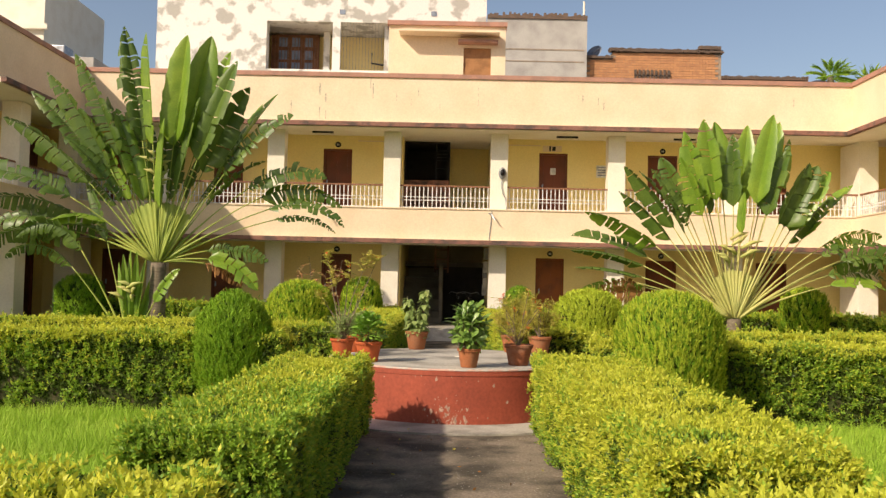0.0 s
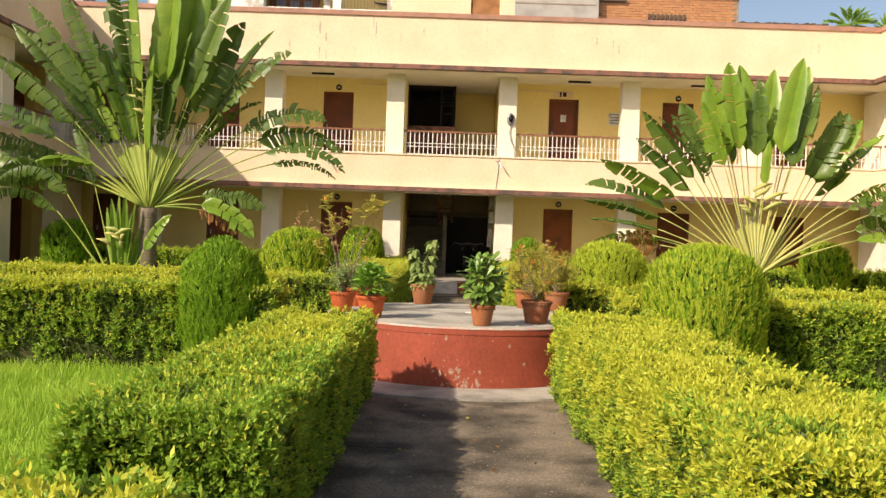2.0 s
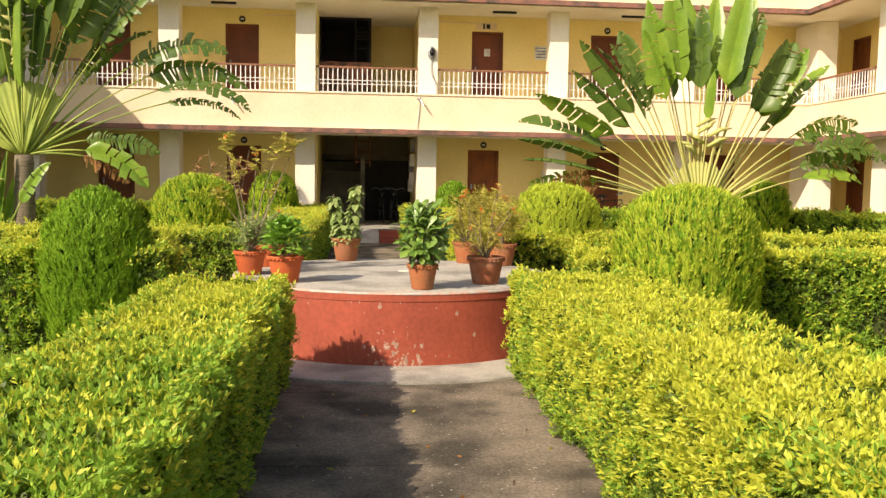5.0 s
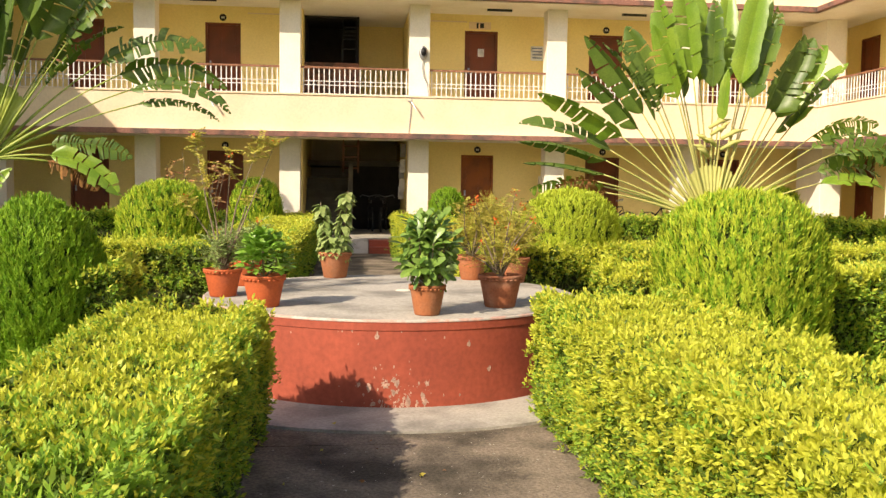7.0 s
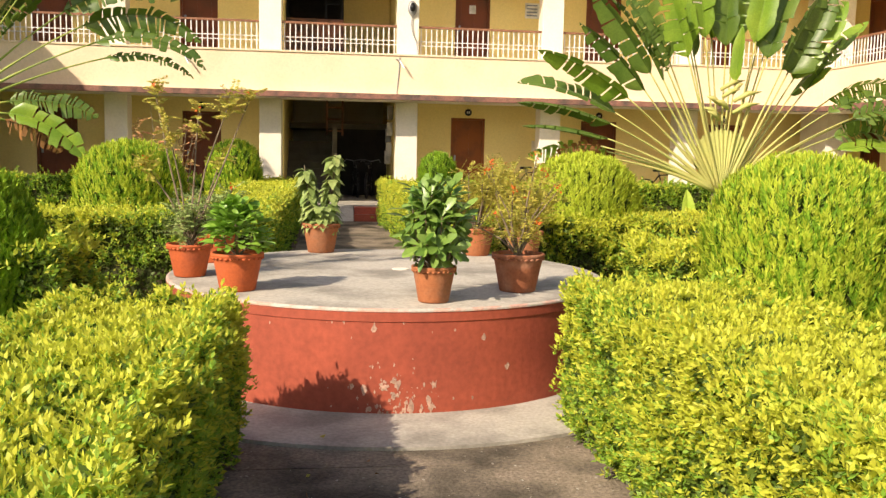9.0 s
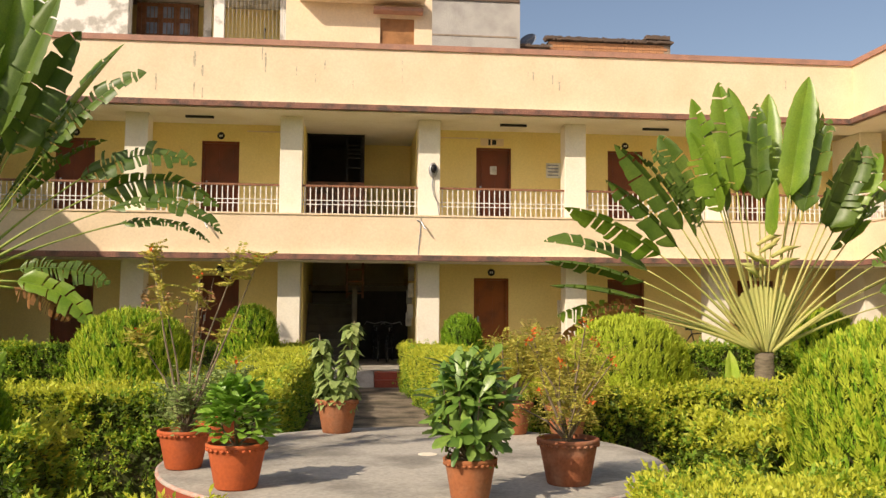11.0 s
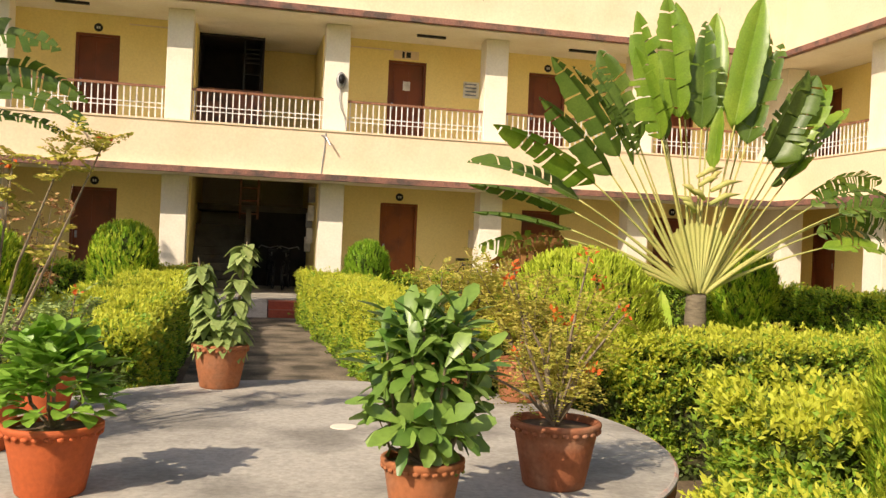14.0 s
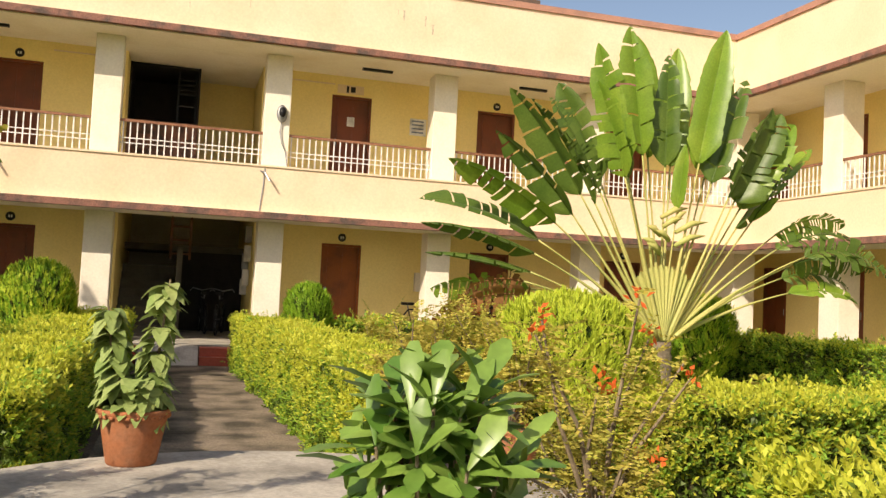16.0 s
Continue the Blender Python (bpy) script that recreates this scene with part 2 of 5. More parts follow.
# ---- ground ----
g = bmesh.new()
bmesh.ops.create_grid(g, x_segments=4, y_segments=4, size=600)
structure("ground", g, SOIL, "bare brown soil of the courtyard and beyond")
for nm, r in (("lawn", (-9.6, -1.55, 3.6, 9.6)), ("lawn", (1.8, 10.6, 3.6, 9.8)), ("lawn", (-9.6, -1.7, 13.4, 22.0)), ("lawn", (2.0, 10.6, 13.4, 22.0))):
    structure(nm, boxes((r[0], r[1], r[2], r[3], 0.0, 0.03)), LAWN, "green lawn earth under mown grass", category="lawn")
path_ob = structure("path", bmesh.new(), PATHM, "dark weathered concrete garden path with cracked slabs", category="path")
sl = []
ys = [-3.0, -0.6, 1.5, 3.6, 5.5, 7.1, 8.7, 10.4]
for a, b in zip(ys, ys[1:]):
    sl.append((a, b))
sl += [(11.0, 14.2), (14.2, 16.6), (16.6, 19.0), (19.0, 21.3), (21.3, 23.42)]
for a, b in sl:
    part("slab", boxes((-0.80, 1.05, a + 0.005, b - 0.005, 0.0, 0.022)), PATHM, path_ob)
part("slab", boxes((-8, -1.5, 10.75, 11.75, 0.0, 0.02)), PATHM, path_ob)
part("slab", boxes((1.8, 9, 10.75, 11.75, 0.0, 0.02)), PATHM, path_ob)
PC = (0.13, 10.95)
structure("apron", lathe(bmesh.new(), [(2.04, 0.0), (2.04, 0.040), (1.3, 0.048)], 96, *PC), CEMENT, "pale grey cement apron ring around the round platform", category="apron")

# ---- round platform ----
plat = part("round_platform", lathe(bmesh.new(), [(1.50, 0.03), (1.50, 0.552), (1.506, 0.556), (1.506, 0.608)], 160, *PC), RED, None, "round raised platform painted red oxide with a cement top")
tagged(plat, category="platform")
part("lip", lathe(bmesh.new(), [(1.504, 0.606), (1.511, 0.611), (1.510, 0.620), (1.500, 0.627)], 128, *PC), PINK, plat, "worn pink rim with chipped paint")
part("cement_top", lathe(bmesh.new(), [(1.494, 0.600), (1.494, 0.628), (1.3, 0.634)], 128, *PC), CEMENT, plat, "grey cement top")
# chipped paint patches lie 2 mm proud of the curved face
random.seed(5)
ch = bmesh.new()
for k in range(130):
    cl = random.random()
    if cl < 0.85:
        ang, zz = random.gauss(-1.60, 0.085), abs(random.gauss(0.04, 0.13)) + 0.045
    else:
        ang, zz = random.uniform(-2.3, -0.9), random.choice((random.uniform(0.5, 0.57), random.uniform(0.1, 0.5)))
    zz = min(zz, 0.56)
    rr = random.uniform(0.002, 0.020 if random.random() < 0.2 else 0.008)
    n = 9
    vs = [ch.verts.new((PC[0] + 1.503 * math.cos(ang + rr * random.uniform(.6, 1.2) * math.cos(q * math.tau / n) / 1.5),
                        PC[1] + 1.503 * math.sin(ang + rr * random.uniform(.6, 1.2) * math.cos(q * math.tau / n) / 1.5),
                        zz + rr * random.uniform(.4, 2.4) * math.sin(q * math.tau / n))) for q in range(n)]
    ch.faces.new(vs)
tagged(part("flaked_paint", ch, CHIP, plat, "pale chips where the red paint flaked"), kind="stuff")

# ---- two-storey building round the court ----
FL0, FL1, BEAM, ROOF = 0.32, 3.43, 2.62, 5.76
WEST = 19.3                    # where the west wing ends
XL, XR = -10.1, 11.0           # parapet faces of the wings
COLS = [-8.15, -4.87, -1.61, 1.39, 4.67, 7.95]
structure("plinth", boxes((-13.5, 14.5, 24.15, 34.0, 0.0, FL0), (XR + 0.3, 14.5, -9.0, 24.15, 0.0, FL0), (-13.5, XL - 0.3, WEST, 24.15, 0.0, FL0)), CEMENT, "grey cement veranda floor plinth")
structure("plinth_face", boxes((1.0, XR + 0.28, 24.10, 24.147, 0.0, FL0 - 0.03), (XL - 0.28, -1.0, 24.10, 24.147, 0.0, FL0 - 0.03)), RED, "red painted riser of the veranda plinth")
ramp_bm = boxes((-0.80, 0.2, 23.40, 24.10, 0.0, FL0 - 0.01))
for v in ramp_bm.verts:
    if v.co.y < 23.5 and v.co.z > 0.1:
        v.co.z = 0.025
structure("entry_ramp", ramp_bm, CEMENT, "grey cement entry ramp between red steps")
for x0, x1 in ((0.22, 0.80), (-1.2, -0.82)):
    st = structure("entry_steps", boxes((x0, x1, 23.45, 24.095, 0.0, 0.16)), RED, "red painted entrance step beside the ramp")
    part("step", boxes((x0 + 0.004, x1 - 0.004, 23.72, 24.094, 0.16, 0.30)), RED, st)


def wall_x(name, x0, x1, y0, y1, z0, z1, holes, material, label):
    """A wall along x with rectangular holes (xa, xb, za, zb) through it."""
    bm = bmesh.new()
    edges = sorted({x0, x1, *[h[0] for h in holes], *[h[1] for h in holes]})
    for a, b in zip(edges, edges[1:]):
        cut = sorted((h[2], h[3]) for h in holes if h[0] <= a and h[1] >= b)
        z = z0
        for c0, c1 in cut:
            if c0 > z:
                box(bm, a, b, y0, y1, z, c0)
            z = c1
        if z < z1:
            box(bm, a, b, y0, y1, z, z1)
    return structure(name, bm, material, label)


def wall_y(name, y0, y1, x0, x1, z0, z1, holes, material, label):
    ob = wall_x(name, y0, y1, x0, x1, z0, z1, holes, material, label)
    ob.data.transform(Matrix(((0, 1, 0, 0), (1, 0, 0, 0), (0, 0, 1, 0), (0, 0, 0, 1))))
    ob.data.flip_normals()
    return ob


GD = [(-10.28, -9.45), (-7.01, -6.10), (-3.74, -2.86), (2.61, 3.44), (5.86, 6.76), (9.12, 10.02)]
UD = [(-10.28, -9.45), (-7.03, -6.17), (-3.77, -2.92), (2.66, 3.50), (5.89, 6.76), (9.12, 10.00)]
STAIR = (-1.40, 1.22)
wall_x("wall_north", -13.0, 14.0, 26.17, 26.40, FL0, FL1 - 0.15, [(a, b, FL0, 2.36) for a, b in GD] + [(*STAIR, FL0, FL1 - 0.15)], YELLOW, "yellow painted veranda back wall with door openings")
wall_x("wall_north_upper", -13.0, 14.0, 26.17, 26.40, FL1, ROOF + 0.14, [(a, b, FL1, 5.49) for a, b in UD] + [(*STAIR, FL1, ROOF + 0.14)], YELLOW, "yellow painted upper gallery wall with door openings")
RD = [(22.40, 22.98), (24.75, 25.55), (18.6, 19.4), (15.2, 16.0)]
for sgn, xw, nm in ((1, 12.95, "wall_east"), (-1, -12.05, "wall_west")):
    xa, xb = (xw, xw + 0.23) if sgn > 0 else (xw - 0.23, xw)
    ya = -9.0 if sgn > 0 else WEST
    wall_y(nm, ya, 26.17, xa, xb, FL0, FL1 - 0.15, [(a, b, FL0, 2.40) for a, b in RD if a > ya], YELLOW, "yellow painted side veranda wall")
    wall_y(nm + "_upper", ya, 26.17, xa, xb, FL1, ROOF + 0.14, [(a, b, FL1, 5.49) for a, b in RD if a > ya], YELLOW, "yellow painted side gallery wall")
# slabs, beams, parapets
structure("gallery_floor", boxes((XL - 2.9, XR + 2.9, 24.30, 26.17, FL1 - 0.15, FL1), (XR + 0.3, XR + 2.9, -9.0, 24.30, FL1 - 0.15, FL1), (XL - 2.9, XL - 0.3, WEST, 24.30, FL1 - 0.15, FL1)), WHITE, "whitewashed gallery slab")
structure("ceiling", boxes((XL - 2.9, XR + 2.9, 24.35, 34.0, ROOF + 0.14, ROOF + 0.34), (XR + 0.35, XR + 2.9, -9.0, 24.35, ROOF + 0.14, ROOF + 0.34), (XL - 2.9, XL - 0.35, WEST, 24.35, ROOF + 0.14, ROOF + 0.34)), WHITE, "whitewashed roof slab soffit")


def ring(name, d, z0, z1, t, material, label):
    """A band round three sides of the court; d: how far it stands out from the parapet face; t: its depth."""
    yf, xl, xr = 24.10 - d, XL + d, XR - d
    for b in ((xl - t, xr + t, yf, yf + t, z0, z1), (xr, xr + t, -9.0, yf, z0, z1), (xl - t, xl, WEST, yf, z0, z1)):
        structure(name, boxes(b), material, label)


ring("gallery_band", 0.0, 2.74, 3.575, 0.42, CREAM, "cream painted band below the gallery railing")
ring("band_ledge", 0.025, 3.575, 3.61, 0.65, CREAM, "cream ledge that carries the railing")
ring("lower_eave_edge", 0.27, 2.62, 2.735, 0.13, EDGE, "weathered dark brown eave edge")
ring("lower_eave", 0.139, 2.615, 2.735, 0.90, WHITE, "whitewashed eave soffit")
ring("upper_eave_edge", 0.27, 5.79, 5.905, 0.13, EDGE, "weathered dark brown roof eave edge")
ring("upper_eave", 0.139, 5.77, 5.90, 0.95, WHITE, "whitewashed roof eave soffit")
ring("parapet", 0.0, 5.91, 7.18, 0.22, CREAM, "cream painted roof parapet with damp streaks")
ring("parapet_coping", 0.04, 7.18, 7.30, 0.30, COPING, "pink-brown painted parapet coping")
structure("wall_south", boxes((-13.5, 14.5, -9.3, -9.0, 0, 2.2), (-13.5, -13.2, -9.0, WEST, 0, 2.2)), CREAM, "low cream wall that closes the court")

# damp streaks and patches on the parapet
random.seed(11)


def streak(x, z1, ln, w):
    bm = bmesh.new()
    pts_l, pts_r = [], []
    n = 7
    for i in range(n):
        z = z1 - ln * i / (n - 1)
        hw = w * random.uniform(0.3, 1.0) * (1 - 0.5 * i / n)
        pts_l.append(bm.verts.new((x - hw + random.uniform(-.01, .01), 24.0965, z)))
        pts_r.append(bm.verts.new((x + hw, 24.0965, z)))
    for i in range(n - 1):
        if random.random() < 0.85:
            bm.faces.new((pts_l[i], pts_l[i + 1], pts_r[i + 1], pts_r[i]))
    return bm


sb = bmesh.new()
for x, z, l, w in ((-3.62, 7.0, 1.0, .035), (-3.45, 6.7, .7, .03), (-2.15, 7.1, .5, .025), (-2.22, 7.15, .3, .02), (-1.5, 6.75, .2, .02), (-1.1, 6.6, .2, .02), (-.3, 6.5, .2, .02), (.75, 6.95, .5, .012), (3.5, 6.85, .15, .02), (3.62, 6.8, .2, .03), (4.05, 6.75, .25, .025), (4.2, 6.6, .2, .03), (-4.4, 6.5, .35, .02), (-.9, 6.9, .2, .02), (9.4, 6.8, .2, .02)):
    t = streak(x, z, l, w)
    me = bpy.data.meshes.new("tmp")
    t.to_mesh(me)
    t.free()
    sb.from_mesh(me)
    bpy.data.meshes.remove(me)
structure("damp_streaks", sb, STAIN, "dark damp streaks on the parapet", category="stain")

# columns
for tier, z0, z1 in (("lower", FL0, 2.615), ("upper", 3.61, 5.77)):
    for x in COLS:
        c = structure("column", bevelled(boxes((x - 0.24, x + 0.24, 24.55, 25.0, z0, z1)), 0.015), WHITE, "square whitewashed veranda column", category="column")
    for x0, x1, y0, y1 in ((11.41, 11.95, 24.55, 25.75), (-11.0, -10.45, 24.55, 25.75)):
        structure("column", bevelled(boxes((x0, x1, y0, y1, z0, z1)), 0.015), WHITE, "thick whitewashed corner pier", category="column")
    for y in (21.6, 18.3, 15.0, 11.7):
        structure("column", bevelled(boxes((11.41, 11.89, y - 0.26, y + 0.26, z0, z1)), 0.015), WHITE, "square whitewashed side veranda column", category="column")
        if y > WEST:
            structure("column", bevelled(boxes((-10.97, -10.49, y - 0.26, y + 0.26, z0, z1)), 0.015), WHITE, "square whitewashed side veranda column", category="column")

# railings: one per bay, each bar a part
bar_me = bpy.data.meshes.new("baluster")
tb = boxes((-0.011, 0.011, -0.008, 0.008, 3.62, 4.25))
tb.to_mesh(tb_me := bar_me)
tb.free()
bar_me.materials.append(RAILW)


def railing(x0, x1, m=None):
    r = part("gallery_railing", boxes((x0, x1, 24.63, 24.68, 4.25, 4.295)), RAILB, None, "white metal bar railing with a brown handrail")
    tagged(r, category="railing", group="gallery railings", kind="structure")
    n = int((x1 - x0) / 0.115)
    for i in range(n):
        b = new("baluster", bar_me)
        b.parent = r
        b.location = (x0 + (x1 - x0) * (i + 0.5) / n, 24.655, 0)
    for z in (3.66, 3.86, 3.95):
        part("rail", boxes((x0, x1, 24.648, 24.662, z, z + 0.016)), RAILW, r)
    if m:
        r.matrix_basis = m
    return r


xs = [-10.45] + COLS + [11.41]
for i, (a, b) in enumerate(zip(xs, xs[1:])):
    railing(a + (0.24 if i else 0), b - (0.24 if i < len(COLS) else 0))
for a, b in ((21.86, 24.55), (18.56, 21.34)):
    # side galleries: the same railing turned a quarter
    railing(a, b, Matrix.Translation((11.45 + 24.655, 0, 0)) @ Matrix.Rotation(radians(90), 4, "Z"))
    if b > WEST + 1:
        railing(a, b, Matrix.Translation((-10.6 + 24.655, 0, 0)) @ Matrix.Rotation(radians(90), 4, "Z"))


# doors
def door(x0, x1, z0, z1, material, label, m=None):
    d = part("door", boxes((x0 + 0.05, x1 - 0.05, 26.235, 26.275, z0 + 0.01, z1 - 0.05)), material, None, label)
    tagged(d, category="door", kind="structure", group="veranda doors")
    part("door_frame", boxes((x0, x0 + 0.05, 26.16, 26.30, z0, z1), (x1 - 0.05, x1, 26.16, 26.30, z0, z1), (x0 + 0.05, x1 - 0.05, 26.16, 26.30, z1 - 0.05, z1)), material, d)
    pn = []
    w = x1 - x0 - 0.1
    for a in (0.12, 0.55):
        for b0, b1 in ((0.08, 0.40), (0.45, 0.92)):
            pn.append((x0 + 0.05 + w * a, x0 + 0.05 + w * (a + 0.33), 26.224, 26.236, z0 + (z1 - z0) * b0, z0 + (z1 - z0) * b1))
    part("panel", boxes(*pn), material, d)
    part("latch", boxes((x0 + 0.09, x0 + 0.13, 26.20, 26.235, z0 + 1.0, z0 + 1.14)), METAL, d, "steel door latch")
    if m:
        d.matrix_basis = m
    return d


def number_disc(x, z):
    bm = bmesh.new()
    lathe(bm, [(0.085, 0), (0.085, 0.012), (0.07, 0.016)], 20)
    bm.transform(Matrix.Translation((x, 26.168, z)) @ Matrix.Rotation(radians(90), 4, "X"))
    o = tagged(part("number_plate", bm, BLACK, None, "small round dark number plate above a door"), category="sign", group="door number plates")
    part("figure", boxes((x - 0.035, x - 0.008, 26.148, 26.151, z - 0.025, z + 0.025), (x + 0.008, x + 0.035, 26.148, 26.151, z - 0.025, z + 0.025)), PAPER, o)


for i, (a, b) in enumerate(GD):
    door(a, b, FL0, 2.36, RUST if i == 3 else DOOR, "closed rust-brown wooden door" if i == 3 else "closed dark brown wooden door")
    number_disc((a + b) / 2, 2.50)
for i, (a, b) in enumerate(UD):
    door(a, b, FL1, 5.49, DOOR, "closed dark brown wooden gallery door")
    if i != 3:
        number_disc((a + b) / 2, 5.62)
tagged(part("door_notice", boxes((3.0, 3.16, 26.218, 26.222, 4.86, 5.06)), PAPER, None, "white paper notice stuck on a brown door"), category="notice")
sg = tagged(part("gallery_sign", boxes((2.76, 3.32, 26.155, 26.168, 5.54, 5.72)), CREAM, None, "cream sign board with dark worn lettering"), category="sign")
part("lettering", boxes((2.95, 3.0, 26.150, 26.154, 5.56, 5.70), (3.04, 3.14, 26.150, 26.154, 5.57, 5.69)), BLACK, sg)
nb = tagged(part("wall_notice", boxes((4.36, 4.72, 26.155, 26.168, 4.80, 5.16)), PAPER, None, "pale printed notice on the gallery wall"), category="notice")
part("text_lines", boxes(*[(4.40, 4.66, 26.151, 26.154, z, z + 0.03) for z in (4.85, 4.93, 5.01, 5.09)]), TANK, nb)
tagged(part("meter_box", boxes((4.62, 4.82, 26.05, 26.168, 1.45, 1.85)), WHITE, None, "whitewashed meter box on the veranda wall"), category="box")
for a, b in RD:
    for z0, z1 in ((FL0, 2.40), (FL1, 5.49)):
        # east wing doors face the court: turn so that the outside faces west
        d = door(a, b, z0, z1, DOOR, "closed dark brown side veranda door")
        d.matrix_basis = Matrix(((0, 1, 0, 12.95 - 26.17), (1, 0, 0, 0), (0, 0, 1, 0), (0, 0, 0, 1))) @ Matrix.Identity(4)
        if a < WEST:
            continue
        d = door(a, b, z0, z1, DOOR, "closed dark brown side veranda door")
        d.matrix_basis = Matrix(((0, -1, 0, -12.05 + 26.17), (1, 0, 0, 0), (0, 0, 1, 0), (0, 0, 0, 1)))
# tube lights under the gallery ceilings
for x in (-3.6, 3.3, 6.6):
    tl = tagged(part("tube_light", boxes((x - 0.3, x + 0.3, 24.72, 24.79, 5.722, 5.7705)), BLACK, None, "unlit dark tube light batten under the roof eave"), category="lamp")
# wall conduit lines
for x0, x1, z in ((-2.75, -1.9, 5.83), (1.7, 2.7, 5.80), (-2.75, -1.9, 3.02), (1.7, 2.7, 3.0)):
    tagged(part("conduit", boxes((x0, x1, 26.145, 26.168, z - 0.1, z - 0.075)), CREAM, None, "cream painted cable conduit on the wall"), category="conduit", kind="structure")

# street lamp head on the gallery column with its cable
lamp = empty("wall_lamp", 1.47, 24.50, 4.65)
tagged(lamp, "grey oval wall lamp on a column with a hanging cable", "lamp")
bm = lathe(bmesh.new(), [(0.03, -0.07), (0.085, -0.055), (0.10, 0.0), (0.06, 0.03)], 20)
bm.transform(Matrix.Scale(1.7, 4, (0, 0, 1)) @ Matrix.Rotation(radians(90), 4, "X"))
part("housing", bm, METAL, lamp, "", True)
bm = lathe(bmesh.new(), [(0.02, -0.02), (0.06, -0.015), (0.065, 0.0)], 16)
bm.transform(Matrix.Translation((0, -0.075, 0.02)) @ Matrix.Scale(1.5, 4, (0, 0, 1)) @ Matrix.Rotation(radians(90), 4, "X"))
part("glass", bm, BLACK, lamp, "dark lamp glass", True)
part("cable", tube(bmesh.new(), [(0, 0.02, -0.15), (-0.02, 0.01, -0.35), (0.02, 0.0, -0.55), (0.1, 0.02, -0.70), (0.13, -0.2, -1.05)], 0.012, 5), METAL, lamp)
for x, z in ((-3.4, 3.45), (1.1, 3.50)):
    tagged(part("spout_pipe", tube(bmesh.new(), [(x, 24.12, z), (x + 0.08, 23.98, z - 0.05), (x + 0.16, 23.92, z - 0.2)], 0.018, 6), METAL, None, "thin drain pipe end on the cream band"), category="pipe")
tagged(part("band_cable", tube(bmesh.new(), [(1.18, 24.09, 3.55), (1.16, 24.085, 3.2), (1.12, 24.09, 2.76)], 0.010, 5), METAL, None, "thin grey cable hanging down the band"), category="cable")

# ---- stair hall behind the open bay ----
x0, x1 = STAIR
structure("stair_hall_wall", boxes((x0 - 0.2, x0, 26.40, 31.0, FL0, ROOF + 0.14), (x1, x1 + 0.2, 26.40, 31.0, FL0, ROOF + 0.14)), YELLOW, "yellow side walls of the stair hall")
structure("stair_hall_back", boxes((x0, x1, 31.0, 31.2, FL0, ROOF + 0.14)), WHITE, "whitewashed back wall of the stair hall")
# landing, stairs and side wall carry the hall's shade in their colour
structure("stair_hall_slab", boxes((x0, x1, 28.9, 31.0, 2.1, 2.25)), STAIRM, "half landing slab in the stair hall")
stair = tagged(part("staircase", boxes(*[(x0, -0.26, 27.0 + 0.24 * i, 28.9, FL0 + 0.18 * i, FL0 + 0.18 * (i + 1)) for i in range(8)]), STAIRM, None, "cement staircase rising to a half landing, its colour darkened for shade"), category="stairs", kind="structure")
structure("stair_side_wall", boxes((-0.255, -0.14, 27.0, 28.9, FL0, 2.1)), STAIRM, "low cement wall beside the stairs, its colour darkened for shade")
# sheet added to paint the passage's unlit depth
structure("passage_wall", boxes((-0.14, x1, 28.9, 28.98, FL0, 2.1)), VOIDSHADE, "near-black sheet as the unlit depth of the passage under the landing")
structure("upper_hall_wall", boxes((0.0, x1, 28.3, 28.4, FL1, ROOF + 0.14)), YELLOW, "plain shaded wall in the upper stair hall")
structure("upper_hall_parapet", boxes((x0, 0.0, 26.9, 26.96, FL1, 4.70)), EDGE, "dark parapet of the upper stair well")
structure("upper_hall_floor", boxes((x0, x1, 26.17, 28.4, FL1 - 0.15, FL1)), CEMENT, "cement landing of the upper hall")
# sheets added round the well, coloured as its deep shade
structure("upper_stair_screen", boxes((x0, 0.0, 28.6, 28.7, 3.9, ROOF + 0.14), (x0, x0 + 0.03, 26.97, 28.6, 3.9, ROOF + 0.14), (-0.03, 0.0, 26.97, 28.6, 3.9, ROOF + 0.14), (x0, 0.0, 26.97, 28.6, ROOF + 0.09, ROOF + 0.13)), VOIDSHADE, "near-black sheets as the shade in the upper stair well")
jali = tagged(part("iron_grille", boxes((-0.45, -0.41, 27.2, 27.24, 4.62, ROOF + 0.08), (-0.09, -0.05, 27.2, 27.24, 4.62, ROOF + 0.08), *[(-0.45, -0.05, 27.2, 27.24, z, z + 0.03) for z in (5.1, 5.35, 5.45, 5.55, 5.65)]), BLACK, None, "dark iron grille in the stair well"), category="grille")
lad = tagged(part("wooden_ladder", boxes((-0.42, -0.37, 27.95, 28.0, 1.9, 3.2), (-0.02, 0.03, 27.95, 28.0, 1.9, 3.2), *[(-0.37, -0.02, 27.96, 27.99, z, z + 0.04) for z in (2.0, 2.3, 2.6, 2.9)]), RAILB, None, "brown wooden ladder frame in the stair hall"), category="ladder")
for y, z, w in ((26.7, 1.9, 0.10), (26.9, 1.4, 0.16), (27.2, 1.75, 0.12), (27.4, 1.2, 0.18), (26.6, 2.3, 0.2)):
    tagged(part("hanging_box", bevelled(boxes((x1 - 0.14, x1 - 0.003, y, y + w, z, z + 0.34)), 0.01), random.choice((PAPER, METAL, BLACK)), None, "small box fixed to the stair hall wall"), category="box", group="wall boxes")


def wheel(parent, c, r):
    pts = [(c[0] + r * math.cos(a * math.tau / 20), c[1], c[2] + r * math.sin(a * math.tau / 20)) for a in range(21)]
    w = part("wheel", tube(bmesh.new(), pts, 0.018, 5), BLACK, parent)
    for a in range(6):
        part("spoke", tube(bmesh.new(), [c, (c[0] + r * math.cos(a), c[1], c[2] + r * math.sin(a))], 0.004, 3), METAL, w)


